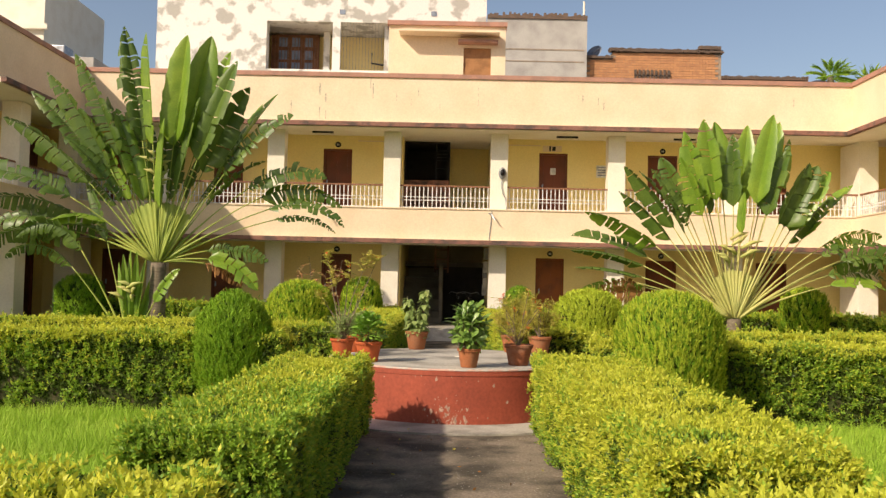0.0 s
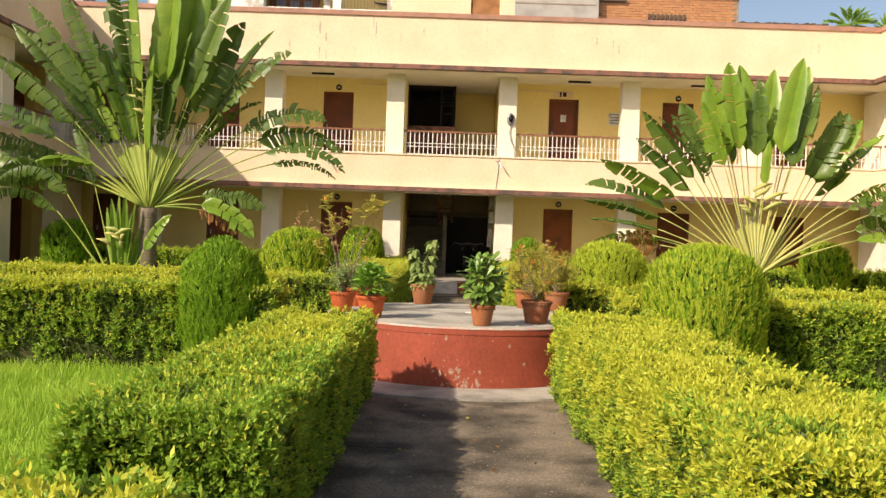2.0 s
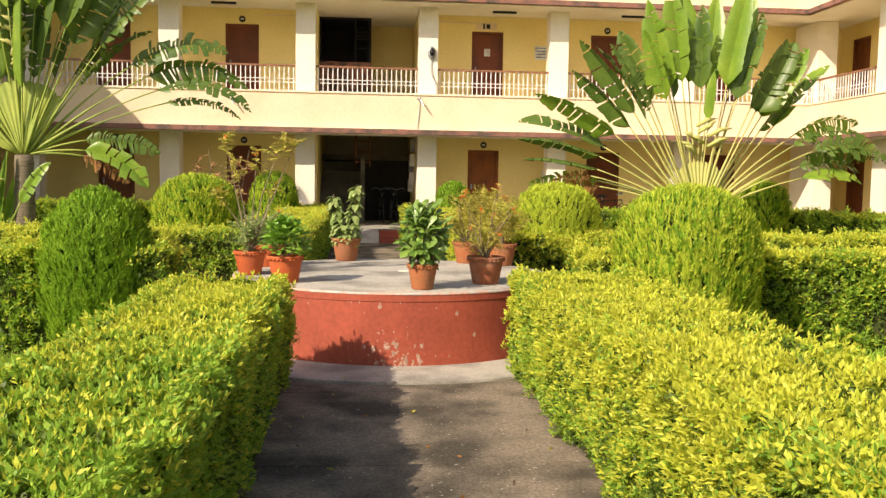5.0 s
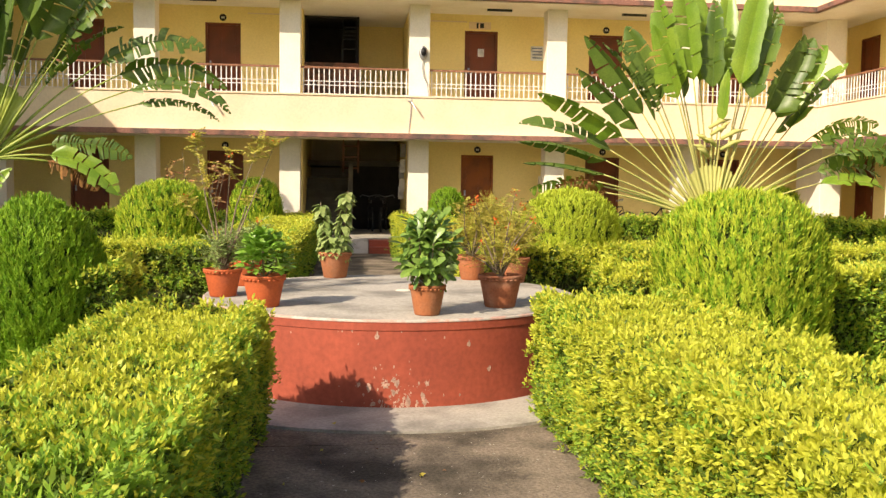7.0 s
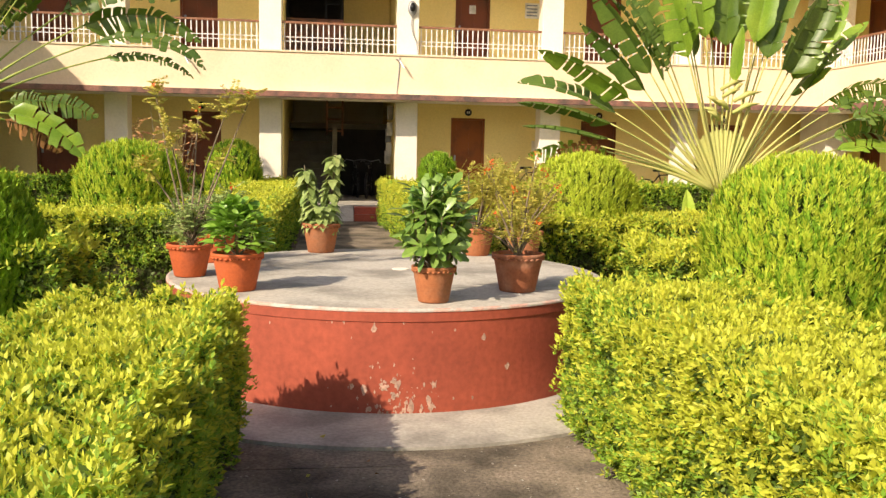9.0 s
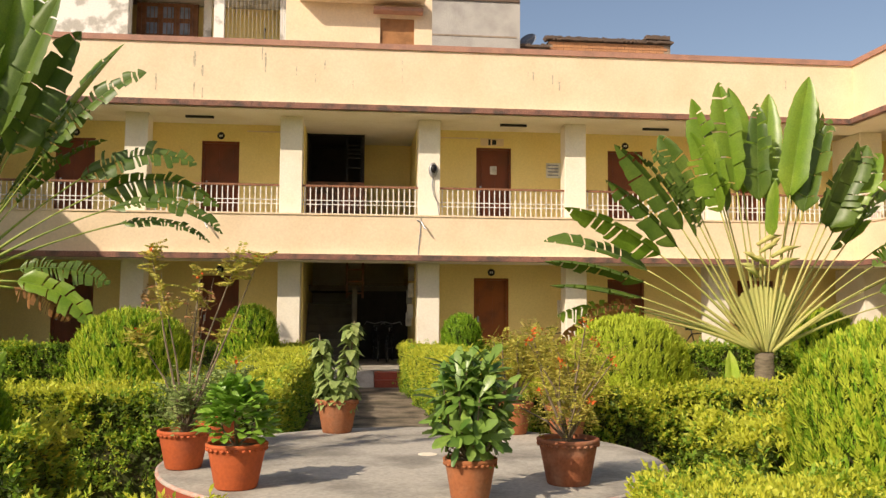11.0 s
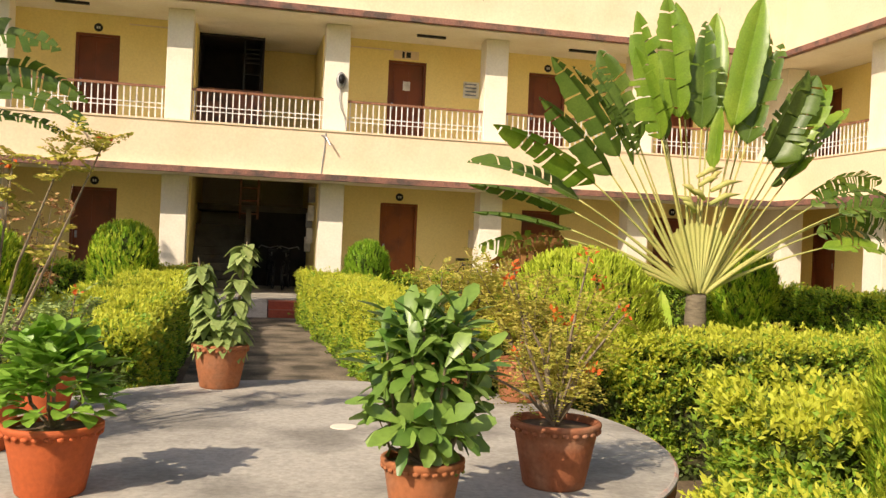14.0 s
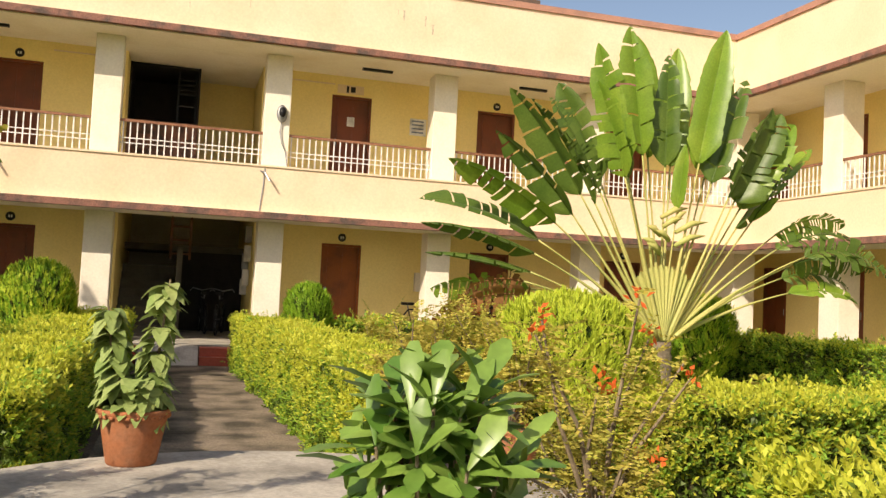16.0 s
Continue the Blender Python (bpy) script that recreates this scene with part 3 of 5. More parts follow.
def bicycle(x, y, z, turn=0.0, label="black bicycle parked in the veranda"):
    b = empty("bicycle", x, y, z)
    b.rotation_euler = (0, 0, radians(turn))
    tagged(b, label, "bicycle", "parked bicycles")
    wheel(b, (-0.5, 0, 0.33), 0.315)
    wheel(b, (0.5, 0, 0.33), 0.315)
    f = bmesh.new()
    for p in ([(-0.5, 0, 0.33), (-0.15, 0, 0.75), (0.35, 0, 0.78), (0.5, 0, 0.33)], [(-0.15, 0, 0.75), (-0.02, 0, 0.33), (0.35, 0, 0.7)], [(-0.5, 0, 0.33), (-0.02, 0, 0.33)]):
        tube(f, p, 0.018, 6)
    part("bicycle_frame", f, BLACK, b)
    part("handlebar", tube(bmesh.new(), [(0.22, -0.26, 0.92), (0.35, -0.2, 0.98), (0.34, 0, 0.93), (0.35, 0.2, 0.98), (0.22, 0.26, 0.92)], 0.014, 6), METAL, b)
    part("saddle", bevelled(boxes((-0.3, -0.04, -0.07, 0.07, 0.84, 0.9)), 0.02), BLACK, b)
    part("seat_post", tube(bmesh.new(), [(-0.15, 0, 0.74), (-0.17, 0, 0.85)], 0.014, 6), METAL, b)
    return b


bicycle(0.7, 27.6, FL0, 80, "black bicycle parked in the stair hall")
bicycle(0.35, 27.9, FL0, 95, "black bicycle parked in the stair hall")
bicycle(4.55, 25.7, FL0, 10)
bicycle(6.3, 25.5, FL0, -12)
bicycle(7.9, 25.7, FL0, 8)

# ---- rooftop structures and houses behind ----
hb = tagged(part("rooftop_house", boxes((-9.4, -5.9, 27.6, 28.0, 6.1, 9.75), (-5.9, -2.0, 27.6, 28.0, 6.1, 8.22), (-9.4, 1.05, 27.6, 28.0, 9.75, 10.95), (-3.81, -3.56, 27.6, 27.85, 8.22, 9.75), (-9.4, -2.0, 29.6, 29.8, 6.1, 9.75), (-2.0, 1.05, 27.6, 28.0, 9.3, 9.75), (-9.4, -9.2, 28.0, 29.6, 6.1, 9.75), (-2.2, -2.0, 28.0, 29.6, 6.1, 9.75)), PEEL, None, "rooftop house with peeling whitewash and an open veranda"), category="house")
part("roof", boxes((-9.4, 1.05, 28.0, 29.8, 9.76, 9.95)), PEEL, hb)
part("inner_wall", boxes((-9.2, -2.2, 29.3, 29.59, 6.1, 9.75)), YELLOW, hb, "yellowish inner veranda wall")
wf = part("window", boxes((-6.0, -4.42, 28.9, 28.96, 8.35, 9.68)), WOODW, hb, "carved brown wooden window")
part("grille", boxes(*[(-6.0 + 0.11 * i, -5.985 + 0.11 * i, 28.86, 28.885, 8.35, 9.68) for i in range(15)]), RAILB, wf)
part("pane", boxes(*[(-5.75 + 0.42 * i, -5.48 + 0.42 * i, 28.888, 28.9, z, z + 0.3) for i in range(3) for z in (8.45, 8.85, 9.28)]), TANK, wf)
part("pillar", boxes((-4.25, -4.05, 28.7, 28.9, 6.1, 9.75)), PEEL, hb)
for vx in (-3.6, -0.7):
    part("vent", boxes((vx, vx + 0.18, 27.585, 27.6, 10.0, 10.15)), TANK, hb)
part("wire_mesh", boxes(*[(-3.56 + 0.1 * i, -3.552 + 0.1 * i, 27.62, 27.628, 8.22, 9.75) for i in range(16)]), METAL, hb)
part("water_tap", tube(bmesh.new(), [(-2.7, 29.2, 9.2), (-2.7, 29.2, 8.85), (-2.3, 29.2, 8.8)], 0.03, 6), BLACK, hb)
rm = tagged(part("rooftop_room", boxes((-1.95, 0.34, 26.7, 26.9, 6.1, 9.42), (1.18, 1.62, 26.7, 26.9, 6.1, 9.42), (0.34, 1.18, 26.7, 26.9, 8.77, 9.42), (-1.95, -1.75, 26.9, 27.59, 6.1, 9.42), (1.42, 1.62, 26.9, 28.6, 6.1, 9.42)), CREAM, None, "cream rooftop stair room with a brown door"), category="room")
part("roof", boxes((-2.0, 1.66, 26.6, 27.58, 9.42, 9.55)), COPING, rm)
part("door", boxes((0.34, 1.18, 26.76, 26.80, 6.1, 8.77)), mat("plywood_door", (0.36, 0.17, 0.07), 0.6, 0.08, 3, 40, 0.1), rm, "tan wooden door")
part("sunshade", boxes((-1.62, 1.42, 26.15, 26.7, 9.10, 9.17)), CREAM, rm)
part("door_shade", boxes((0.17, 1.38, 26.4, 26.7, 8.86, 8.95)), COPING, rm)
gh = tagged(part("cement_house", boxes((1.3, 5.12, 33.4, 38.0, 0, 11.75)), GREY, None, "raw grey cement house block behind the roof"), category="house")
cb = bmesh.new()
random.seed(3)
for i in range(46):
    x = 1.3 + i * 0.083
    box(cb, x, x + 0.08, 33.35, 33.6, 11.75, 11.85 + random.uniform(0, 0.16))
part("broken_edge", cb, TILE, gh, "crumbling dark brick roof edge")
part("course_line", boxes((1.9, 5.0, 33.385, 33.4, 10.55, 10.6), (1.9, 5.0, 33.385, 33.4, 10.1, 10.14)), MORTAR, gh)
part("pole", tube(bmesh.new(), [(5.0, 33.5, 11.8), (5.0, 33.5, 12.5)], 0.04, 6), WHITE, gh)
bh = tagged(part("brick_house", boxes((5.15, 10.35, 33.75, 38.0, 0, 10.35), (6.15, 10.35, 33.75, 38.0, 10.35, 10.62)), MORTAR, None, "old red brick house with a dark tiled roof"), category="house")
tb2 = bmesh.new()
for i in range(60):
    x = 6.05 + i * 0.073
    for j in range(3):
        zz = 10.62 + j * 0.06 + random.uniform(0, 0.05)
        box(tb2, x, x + 0.068, 33.6 + j * 0.1, 33.95 + j * 0.1, zz, zz + 0.05)
for i in range(12):
    x = 9.5 + i * 0.07
    box(tb2, x, x + 0.065, 33.7, 33.95, 10.8, 10.92 + random.uniform(0, .03))
for i in range(14):
    x = 5.15 + i * 0.073
    box(tb2, x, x + 0.068, 33.6, 33.9, 10.36, 10.43 + random.uniform(0, 0.05))
part("roof_tiles", tb2, TILE, bh, "dark worn roof tiles")
part("vent_grid", boxes(*[(7.0 + 0.16 * i, 7.08 + 0.16 * i, 33.66, 33.74, 9.55, 9.95) for i in range(9)], (7.0, 8.4, 33.66, 33.74, 9.7, 9.76)), TILE, bh)
brick_me = bpy.data.meshes.new("brick")
t = boxes((0, 0.235, 0, 0.03, 0, 0.085))
t.to_mesh(brick_me)
t.free()
brick_me.materials.append(BRICK)
for row in range(13):
    for i in range(21):
        x = 5.18 + i * 0.247 + (0.12 if row % 2 else 0)
        z = 9.35 + row * 0.097
        if x > 10.1 or (z > 10.25 and x < 6.15):
            continue
        b = new("brick", brick_me)
        b.parent = bh
        b.location = (x, 33.722, z)
lh = tagged(part("low_house", boxes((10.9, 14.6, 36.0, 40.0, 0, 10.2)), MORTAR, None, "low house with a dark tile roof ridge"), category="house")
tb3 = bmesh.new()
for i in range(44):
    box(tb3, 10.9 + i * 0.084, 10.97 + i * 0.084, 35.9, 36.2, 10.2, 10.3 + random.uniform(0, .08))
part("roof_tiles", tb3, TILE, lh)
dish = empty("satellite_dish", 5.5, 34.1, 10.35)
tagged(dish, "small dark grey satellite dish on a roof edge", "antenna")
dm = lathe(bmesh.new(), [(0.02, -0.10), (0.2, -0.07), (0.34, 0.0), (0.33, 0.01), (0.2, -0.055), (0.02, -0.085)], 20)
dm.transform(Matrix.Translation((0, 0, 0.35)) @ Matrix.Rotation(radians(-50), 4, "Y") @ Matrix.Rotation(radians(40), 4, "X"))
part("reflector", dm, TANK, dish, "", True)
part("mast", tube(bmesh.new(), [(0, 0, 0), (0, 0, 0.36), (0.25, -0.1, 0.5)], 0.025, 6), METAL, dish)
wh = tagged(part("white_house", boxes((-22.0, -16.5, 35.0, 41.0, 0, 13.6)), WHITE, None, "tall white house beyond the side wing"), category="house")
part("ledge", boxes((-22.0, -16.3, 34.8, 35.0, 11.4, 11.6)), WHITE, wh)
tk = tagged(part("roof_sheets", bevelled(boxes((-16.2, -13.9, 32.6, 33.6, 9.45, 9.75)), 0.03), TANK, None, "stack of blue-grey sheets on a roof"), category="sheets")
part("top_sheet", bevelled(boxes((-16.1, -14.6, 32.7, 33.5, 9.76, 10.2)), 0.05), METAL, tk)
structure("side_roof", boxes((-22, -13.0, 31.5, 42, 0, 9.45)), GREY, "flat roof of the block behind the west wing")
tagged(part("roof_tank", lathe(bmesh.new(), [(0.55, 0), (0.55, 0.5), (0.2, 0.62)], 24, 15.2, 36.5), BLACK, None, "black plastic roof water tank"), category="tank").location = (0, 0, 9.7)
structure("far_roof", boxes((14.7, 26, 35.5, 44, 0, 9.7)), GREY, "flat roof block behind the east wing")


# ---- hedges ----
def shoots(p, ax, size, per, spread=0.85):
    """Leafy shoot tips: per leaves set in a spiral round the axis ax from p; returns base points, directions and the place along the shoot."""
    n = len(p)
    ax = unit(ax)
    a0 = unit(np.cross(ax, rng.normal(size=(n, 3))))
    b0 = np.cross(ax, a0)
    ln = size * rng.uniform(0.9, 2.0, n)[:, None]
    P, D, F = [], [], []
    for k in range(per):
        f = k / (per - 1)
        a = k * 2.4
        out = a0 * math.cos(a) + b0 * math.sin(a)
        P.append(p + ax * ln * f)
        D.append(out * (spread * (1.15 - 0.75 * f)) + ax * (0.35 + 0.7 * f) + rng.normal(size=(n, 3)) * 0.18)
        F.append(np.full(n, f))
    return np.stack(P, 1).reshape(-1, 3), np.stack(D, 1).reshape(-1, 3), np.stack(F, 1).ravel()


def hedge(x0, x1, y0, y1, top, dens, size, label, base=0.05, seed=0.0, young=0.75, side=0.62, gap=-0.75, far=None, skew=0.0):
    """A clipped box hedge: a twiggy core and an inner leaf layer with shade in their colours, and leafy shoots with new
    growth at their tips.
    """
    ins = 0.10
    c = bmesh.new()
    nx, ny, nz = max(2, int((x1 - x0) / 0.2)), max(2, int((y1 - y0) / 0.2)), 4
    bmesh.ops.create_cube(c, size=1)
    bmesh.ops.subdivide_edges(c, edges=[e for e in c.edges if abs((e.verts[0].co - e.verts[1].co).x) > 0.5], cuts=min(nx, 40))
    bmesh.ops.subdivide_edges(c, edges=[e for e in c.edges if abs((e.verts[0].co - e.verts[1].co).y) > 0.5], cuts=min(ny, 40))
    bmesh.ops.subdivide_edges(c, edges=[e for e in c.edges if abs((e.verts[0].co - e.verts[1].co).z) > 0.5], cuts=nz)
    for v in c.verts:
        p = v.co
        q = Vector((x0 + ins + (p.x + 0.5) * (x1 - x0 - 2 * ins), y0 + ins + (p.y + 0.5) * (y1 - y0 - 2 * ins), (p.z + 0.5) * (top - ins)))
        w = noise.noise(q * 2.3 + Vector((seed, 0, 0))) * 0.04
        v.co = q + Vector((p.x, p.y, max(0, p.z))) * 2 * w
    # near-black core reads as shade in the gaps between shoots
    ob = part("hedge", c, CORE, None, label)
    tagged(ob, category="hedge", group="clipped hedges")
    w, l = x1 - x0, y1 - y0
    cen = np.array([(x0 + x1) / 2, (y0 + y1) / 2, top / 2])
    half = np.array([w / 2, l / 2, top / 2])

    def surface(density):
        pts, nrm, tops = [], [], []
        for k, a in enumerate((w * l, w * top, w * top, l * top, l * top)):
            n = int(a * density)
            u, v = rng.random(n), rng.random(n) ** 0.85
            if k == 0:
                p, d = np.stack([x0 + u * w, y0 + v ** (1 / 0.85) * l, np.full(n, top)], 1), (0, 0, 1)
            elif k < 3:
                p, d = np.stack([x0 + u * w, np.full(n, y0 if k == 1 else y1), base + v * (top - base)], 1), (0, -1 if k == 1 else 1, 0)
            else:
                p, d = np.stack([np.full(n, x0 if k == 3 else x1), y0 + u * l, base + v * (top - base)], 1), (-1 if k == 3 else 1, 0, 0)
            pts.append(p)
            nrm.append(np.tile(np.array(d, float), (n, 1)))
            tops.append(np.full(n, k == 0))
        p, nn, tp = np.concatenate(pts), np.concatenate(nrm), np.concatenate(tops)
        rel = (p - cen) / half
        edge = np.clip(np.abs(rel) * half - (half - 0.10), 0, 0.1)
        edge[:, 2] *= rel[:, 2] > 0
        p = p - np.sign(rel) * edge * (np.linalg.norm(edge, axis=1, keepdims=True) - 0.1).clip(0) * 4.5
        lump = wobble(p, 2.2, seed) * 0.028 + wobble(p, 7.0, seed + 3) * 0.022
        return p + nn * (lump - 0.02)[:, None], nn, tp

    # inner leaves, their green darkened to stand in for shade
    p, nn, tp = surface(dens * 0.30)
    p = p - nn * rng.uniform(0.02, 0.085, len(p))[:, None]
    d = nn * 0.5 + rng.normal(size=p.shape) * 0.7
    tagged(quads("inner_foliage", leaf_quads(p, d, size * 1.1, size * 0.6), LEAFD, ob, "inner leaves with the hedge's shade in their green"), kind="stuff")
    # shoots, with hollows between the clumps
    per = 7
    bunch = 7
    p, nn, tp = surface(dens / per / bunch * 1.25)
    hol = wobble(p, 4.1, seed + 8) * 0.6 + wobble(p, 9.0, seed + 2) * 0.5 + 0.22 * rng.normal(size=len(p))
    keep = hol > np.where(tp, -1.05, gap)
    keep &= tp | (rng.random(len(p)) < 0.45 + 1.3 * p[:, 2] / top)
    p, nn, tp, hol = p[keep], nn[keep], tp[keep], hol[keep]
    p = p + nn * (np.clip(hol, -0.8, 0.8) * 0.020 - 0.035 + 0.014 * rng.normal(size=len(p)))[:, None]
    p, nn, tp, hol = (np.repeat(q, bunch, axis=0) for q in (p, nn, tp, hol))
    loose = rng.normal(size=p.shape) * size * 1.05
    p = p + loose - nn * (np.sum(loose * nn, axis=1) * 0.6 + 0.28 * np.linalg.norm(loose, axis=1))[:, None]
    ax = nn * np.where(tp, 0.3, 0.75)[:, None] + np.array([0, 0, 0.65]) + rng.normal(size=p.shape) * 0.38
    yy = young if far is None else young + (far - young) * np.clip((p[:, 1] - y0) / l, 0, 1)
    prob = np.where(tp, yy, yy * np.where(p[:, 2] > top - 0.13, max(side, 0.8), side * np.clip(p[:, 2] / top + 0.25, 0, 1) ** 1.3))
    prob = prob * np.clip(0.9 + 0.5 * wobble(p, 1.5, seed + 5) + 0.35 * hol, 0.2, 1.2)
    P, D, F = shoots(p, ax, size, per)
    FC = ax.repeat(per, axis=0)
    P = P - nn.repeat(per, axis=0) * (F * size * 0.35)[:, None]
    rich = np.repeat(prob, per) * (0.45 + 0.85 * F) * 1.15
    yl = rng.random(len(P)) < rich
    tagged(quads("foliage", leaf_quads(P[~yl], D[~yl], size, size * 0.48, 0.15, FC[~yl]), LEAFG, ob, "small mid green leaves"), kind="stuff")
    tagged(quads("new_growth", leaf_quads(P[yl], D[yl], size * 1.05, size * 0.46, 0.15, FC[yl]), LEAFY, ob, "yellow-green new leaves"), kind="stuff")
    if skew:
        # the run draws in towards one side along its length
        lean = Matrix.Identity(4)
        lean[0][1], lean[0][3] = skew, -skew * y0
        for o in (ob, *ob.children):
            o.data.transform(lean)
    return ob


HL = "clipped golden-green hedge beside the path"
hedge(-1.52, -0.70, 4.35, 9.02, 0.785, 17000, 0.029, HL, seed=1.0, young=0.10, far=0.95, gap=-0.6)
hedge(0.95, 1.88, 3.9, 9.3, 0.81, 17000, 0.029, HL, seed=4.0, young=0.98, side=0.85, gap=-0.5)
hedge(-3.4, -0.72, 2.45, 3.45, 0.80, 12000, 0.033, "clipped golden hedge along the lawn edge", seed=7.0, young=1.0)
hedge(1.0, 3.6, 2.3, 3.3, 0.80, 12000, 0.033, "clipped golden hedge along the lawn edge", seed=9.0, young=1.0)
HX = "clipped hedge with yellow top and dark leafy side along the lawn"
hedge(-9.4, -1.75, 9.75, 10.55, 0.92, 7000, 0.038, HX, seed=2.0, young=0.98, side=0.25, gap=-0.22)
hedge(1.75, 10.4, 9.75, 10.60, 0.92, 7000, 0.038, HX, seed=5.0, young=0.98, side=0.32, gap=-0.25)
hedge(-9.4, -0.82, 12.25, 13.15, 0.92, 6500, 0.036, "clipped hedge along the cross path", seed=3.0, young=0.95, side=0.4, gap=-0.3)
hedge(1.10, 10.4, 12.25, 13.20, 0.92, 6800, 0.036, "clipped hedge along the cross path", seed=6.0, young=0.95, side=0.55, gap=-0.4)
HF = "clipped golden hedge beside the far path"
hedge(-1.72, -0.84, 13.16, 22.6, 0.92, 7000, 0.035, HF, seed=8.0, young=0.95, side=0.35, gap=-0.4)
hedge(1.00, 1.90, 13.21, 22.6, 0.92, 7000, 0.035, HF, seed=10.0, young=1.0, side=0.8, gap=-0.6, skew=-0.037)
hedge(-9.6, -1.73, 21.9, 22.7, 0.92, 1700, 0.060, "low clipped green hedge before the veranda", seed=11.0, young=0.35)
hedge(1.91, 10.5, 21.9, 22.7, 0.92, 1700, 0.060, "low clipped green hedge before the veranda", seed=12.0, young=0.4)
hedge(9.8, 10.6, 15.0, 21.88, 0.92, 1700, 0.060, "low clipped green hedge before the side veranda", seed=13.0, young=0.45)


# ---- clipped cypress bushes ----
def bush(x, y, profile, dens, size, material, tip, label, seed):
    """profile: (height, radius) pairs; a clipped conifer with upright scaly sprays."""
    zs, rs = np.array([p[0] for p in profile]), np.array([p[1] for p in profile])
    c = lathe(bmesh.new(), [(max(0.02, r - 0.085), z - (0.07 if z > 0.3 else 0)) for z, r in profile], 28)
    for v in c.verts:
        v.co *= 1 + 0.03 * noise.noise(v.co * 3 + Vector((seed, 0, 0)))
    # same shade-dark core shows between the sprays
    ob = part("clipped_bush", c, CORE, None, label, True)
    ob.location = (x, y, 0)
    tagged(ob, category="bush", group="clipped bushes")
    sl_ = np.hypot(np.diff(zs), np.diff(rs))
    area = np.pi * (rs[1:] + rs[:-1]) * sl_
    per = 9
    # the innermost sprays take the green with shade painted in
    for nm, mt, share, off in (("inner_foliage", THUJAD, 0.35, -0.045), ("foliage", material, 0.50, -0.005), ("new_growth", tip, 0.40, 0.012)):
        n = int(area.sum() * dens * share / per)
        seg = rng.choice(len(area), n, p=area / area.sum())
        f = rng.random(n)
        z = zs[seg] + f * np.diff(zs)[seg]
        r = rs[seg] + f * np.diff(rs)[seg]
        a = rng.random(n) * math.tau
        nr = unit(np.stack([np.cos(a) * np.diff(zs)[seg], np.sin(a) * np.diff(zs)[seg], -np.diff(rs)[seg]], 1))
        p = np.stack([np.cos(a) * r, np.sin(a) * r, z], 1)
        # upright clumps; furrows between them bare the shade-coloured inner layer
        fur = wobble(np.stack([np.cos(a) * r * 2.2, np.sin(a) * r * 2.2, z * 0.55], 1), 9.0, seed)
        if nm != "inner_foliage":
            k = fur + 0.3 * rng.normal(size=n) > -0.85
            p, nr, fur, n = p[k], nr[k], fur[k], int(k.sum())
        p = p + nr * (np.clip(fur, -1, 1) * 0.013 + off - 0.025 * rng.random(n) ** 2)[:, None] - np.array([0, 0, size * 0.9])
        ax = unit(nr * 0.35 + np.array([0, 0, 0.95]) + rng.normal(size=p.shape) * 0.16)
        lat = unit(np.cross(ax, nr + rng.normal(size=p.shape) * 0.5 + 1e-3))
        P, D = [], []
        for j in range(per):
            g = j / (per - 1)
            P.append(p + ax * (size * 1.5 * g))
            D.append(ax + lat * (0.75 * (1 - g) + 0.1) * (-1) ** j + rng.normal(size=p.shape) * 0.14)
        P, D, FC = np.stack(P, 1).reshape(-1, 3), np.stack(D, 1).reshape(-1, 3), nr.repeat(per, axis=0)
        P[:, 2] = np.maximum(P[:, 2], 0.02)
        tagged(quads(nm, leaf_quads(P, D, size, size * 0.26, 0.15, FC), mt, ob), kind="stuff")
    return ob


def dome(h, r, base=0.8):
    return [(0.0, r * base * 0.9), (h * 0.12, r * base), (h * 0.35, r * 0.96), (h * 0.55, r), (h * 0.72, r * 0.98), (h * 0.84, r * 0.89), (h * 0.93, r * 0.69), (h * 0.985, r * 0.38), (h, 0.02)]


bush(-2.36, 10.05, [(0.0, 0.30), (0.2, 0.38), (0.55, 0.44), (0.85, 0.44), (1.08, 0.37), (1.24, 0.25), (1.34, 0.12), (1.37, 0.02)], 22000, 0.038, THUJA, THUJA, "bullet-shaped clipped green cypress bush", 1.0)
bush(2.41, 9.45, dome(1.47, 0.555, 0.88), 22000, 0.034, THUJA, THUJAY, "large rounded clipped cypress bush", 2.0)
bush(-2.24, 13.8, dome(1.50, 0.52), 14000, 0.042, THUJA, THUJAY, "rounded clipped green cypress bush", 3.0)
bush(2.11, 12.95, dome(1.47, 0.52), 16000, 0.038, THUJAY, THUJAY, "rounded yellow-green clipped cypress bush", 4.0)
bush(-1.98, 20.72, dome(1.60, 0.46, 0.7), 6000, 0.055, THUJA, THUJAY, "drum-shaped clipped green bush", 5.0)
bush(1.81, 22.1, dome(1.47, 0.36), 6000, 0.055, THUJA, THUJA, "small drum-shaped clipped bush", 6.0)
bush(8.68, 21.5, dome(1.57, 0.53, 0.5), 3500, 0.075, THUJA, THUJAY, "clipped bush that tapers towards its foot", 7.0)
bush(-8.9, 21.4, dome(1.50, 0.53), 3500, 0.075, THUJA, THUJA, "dark green clipped dome bush", 8.0)


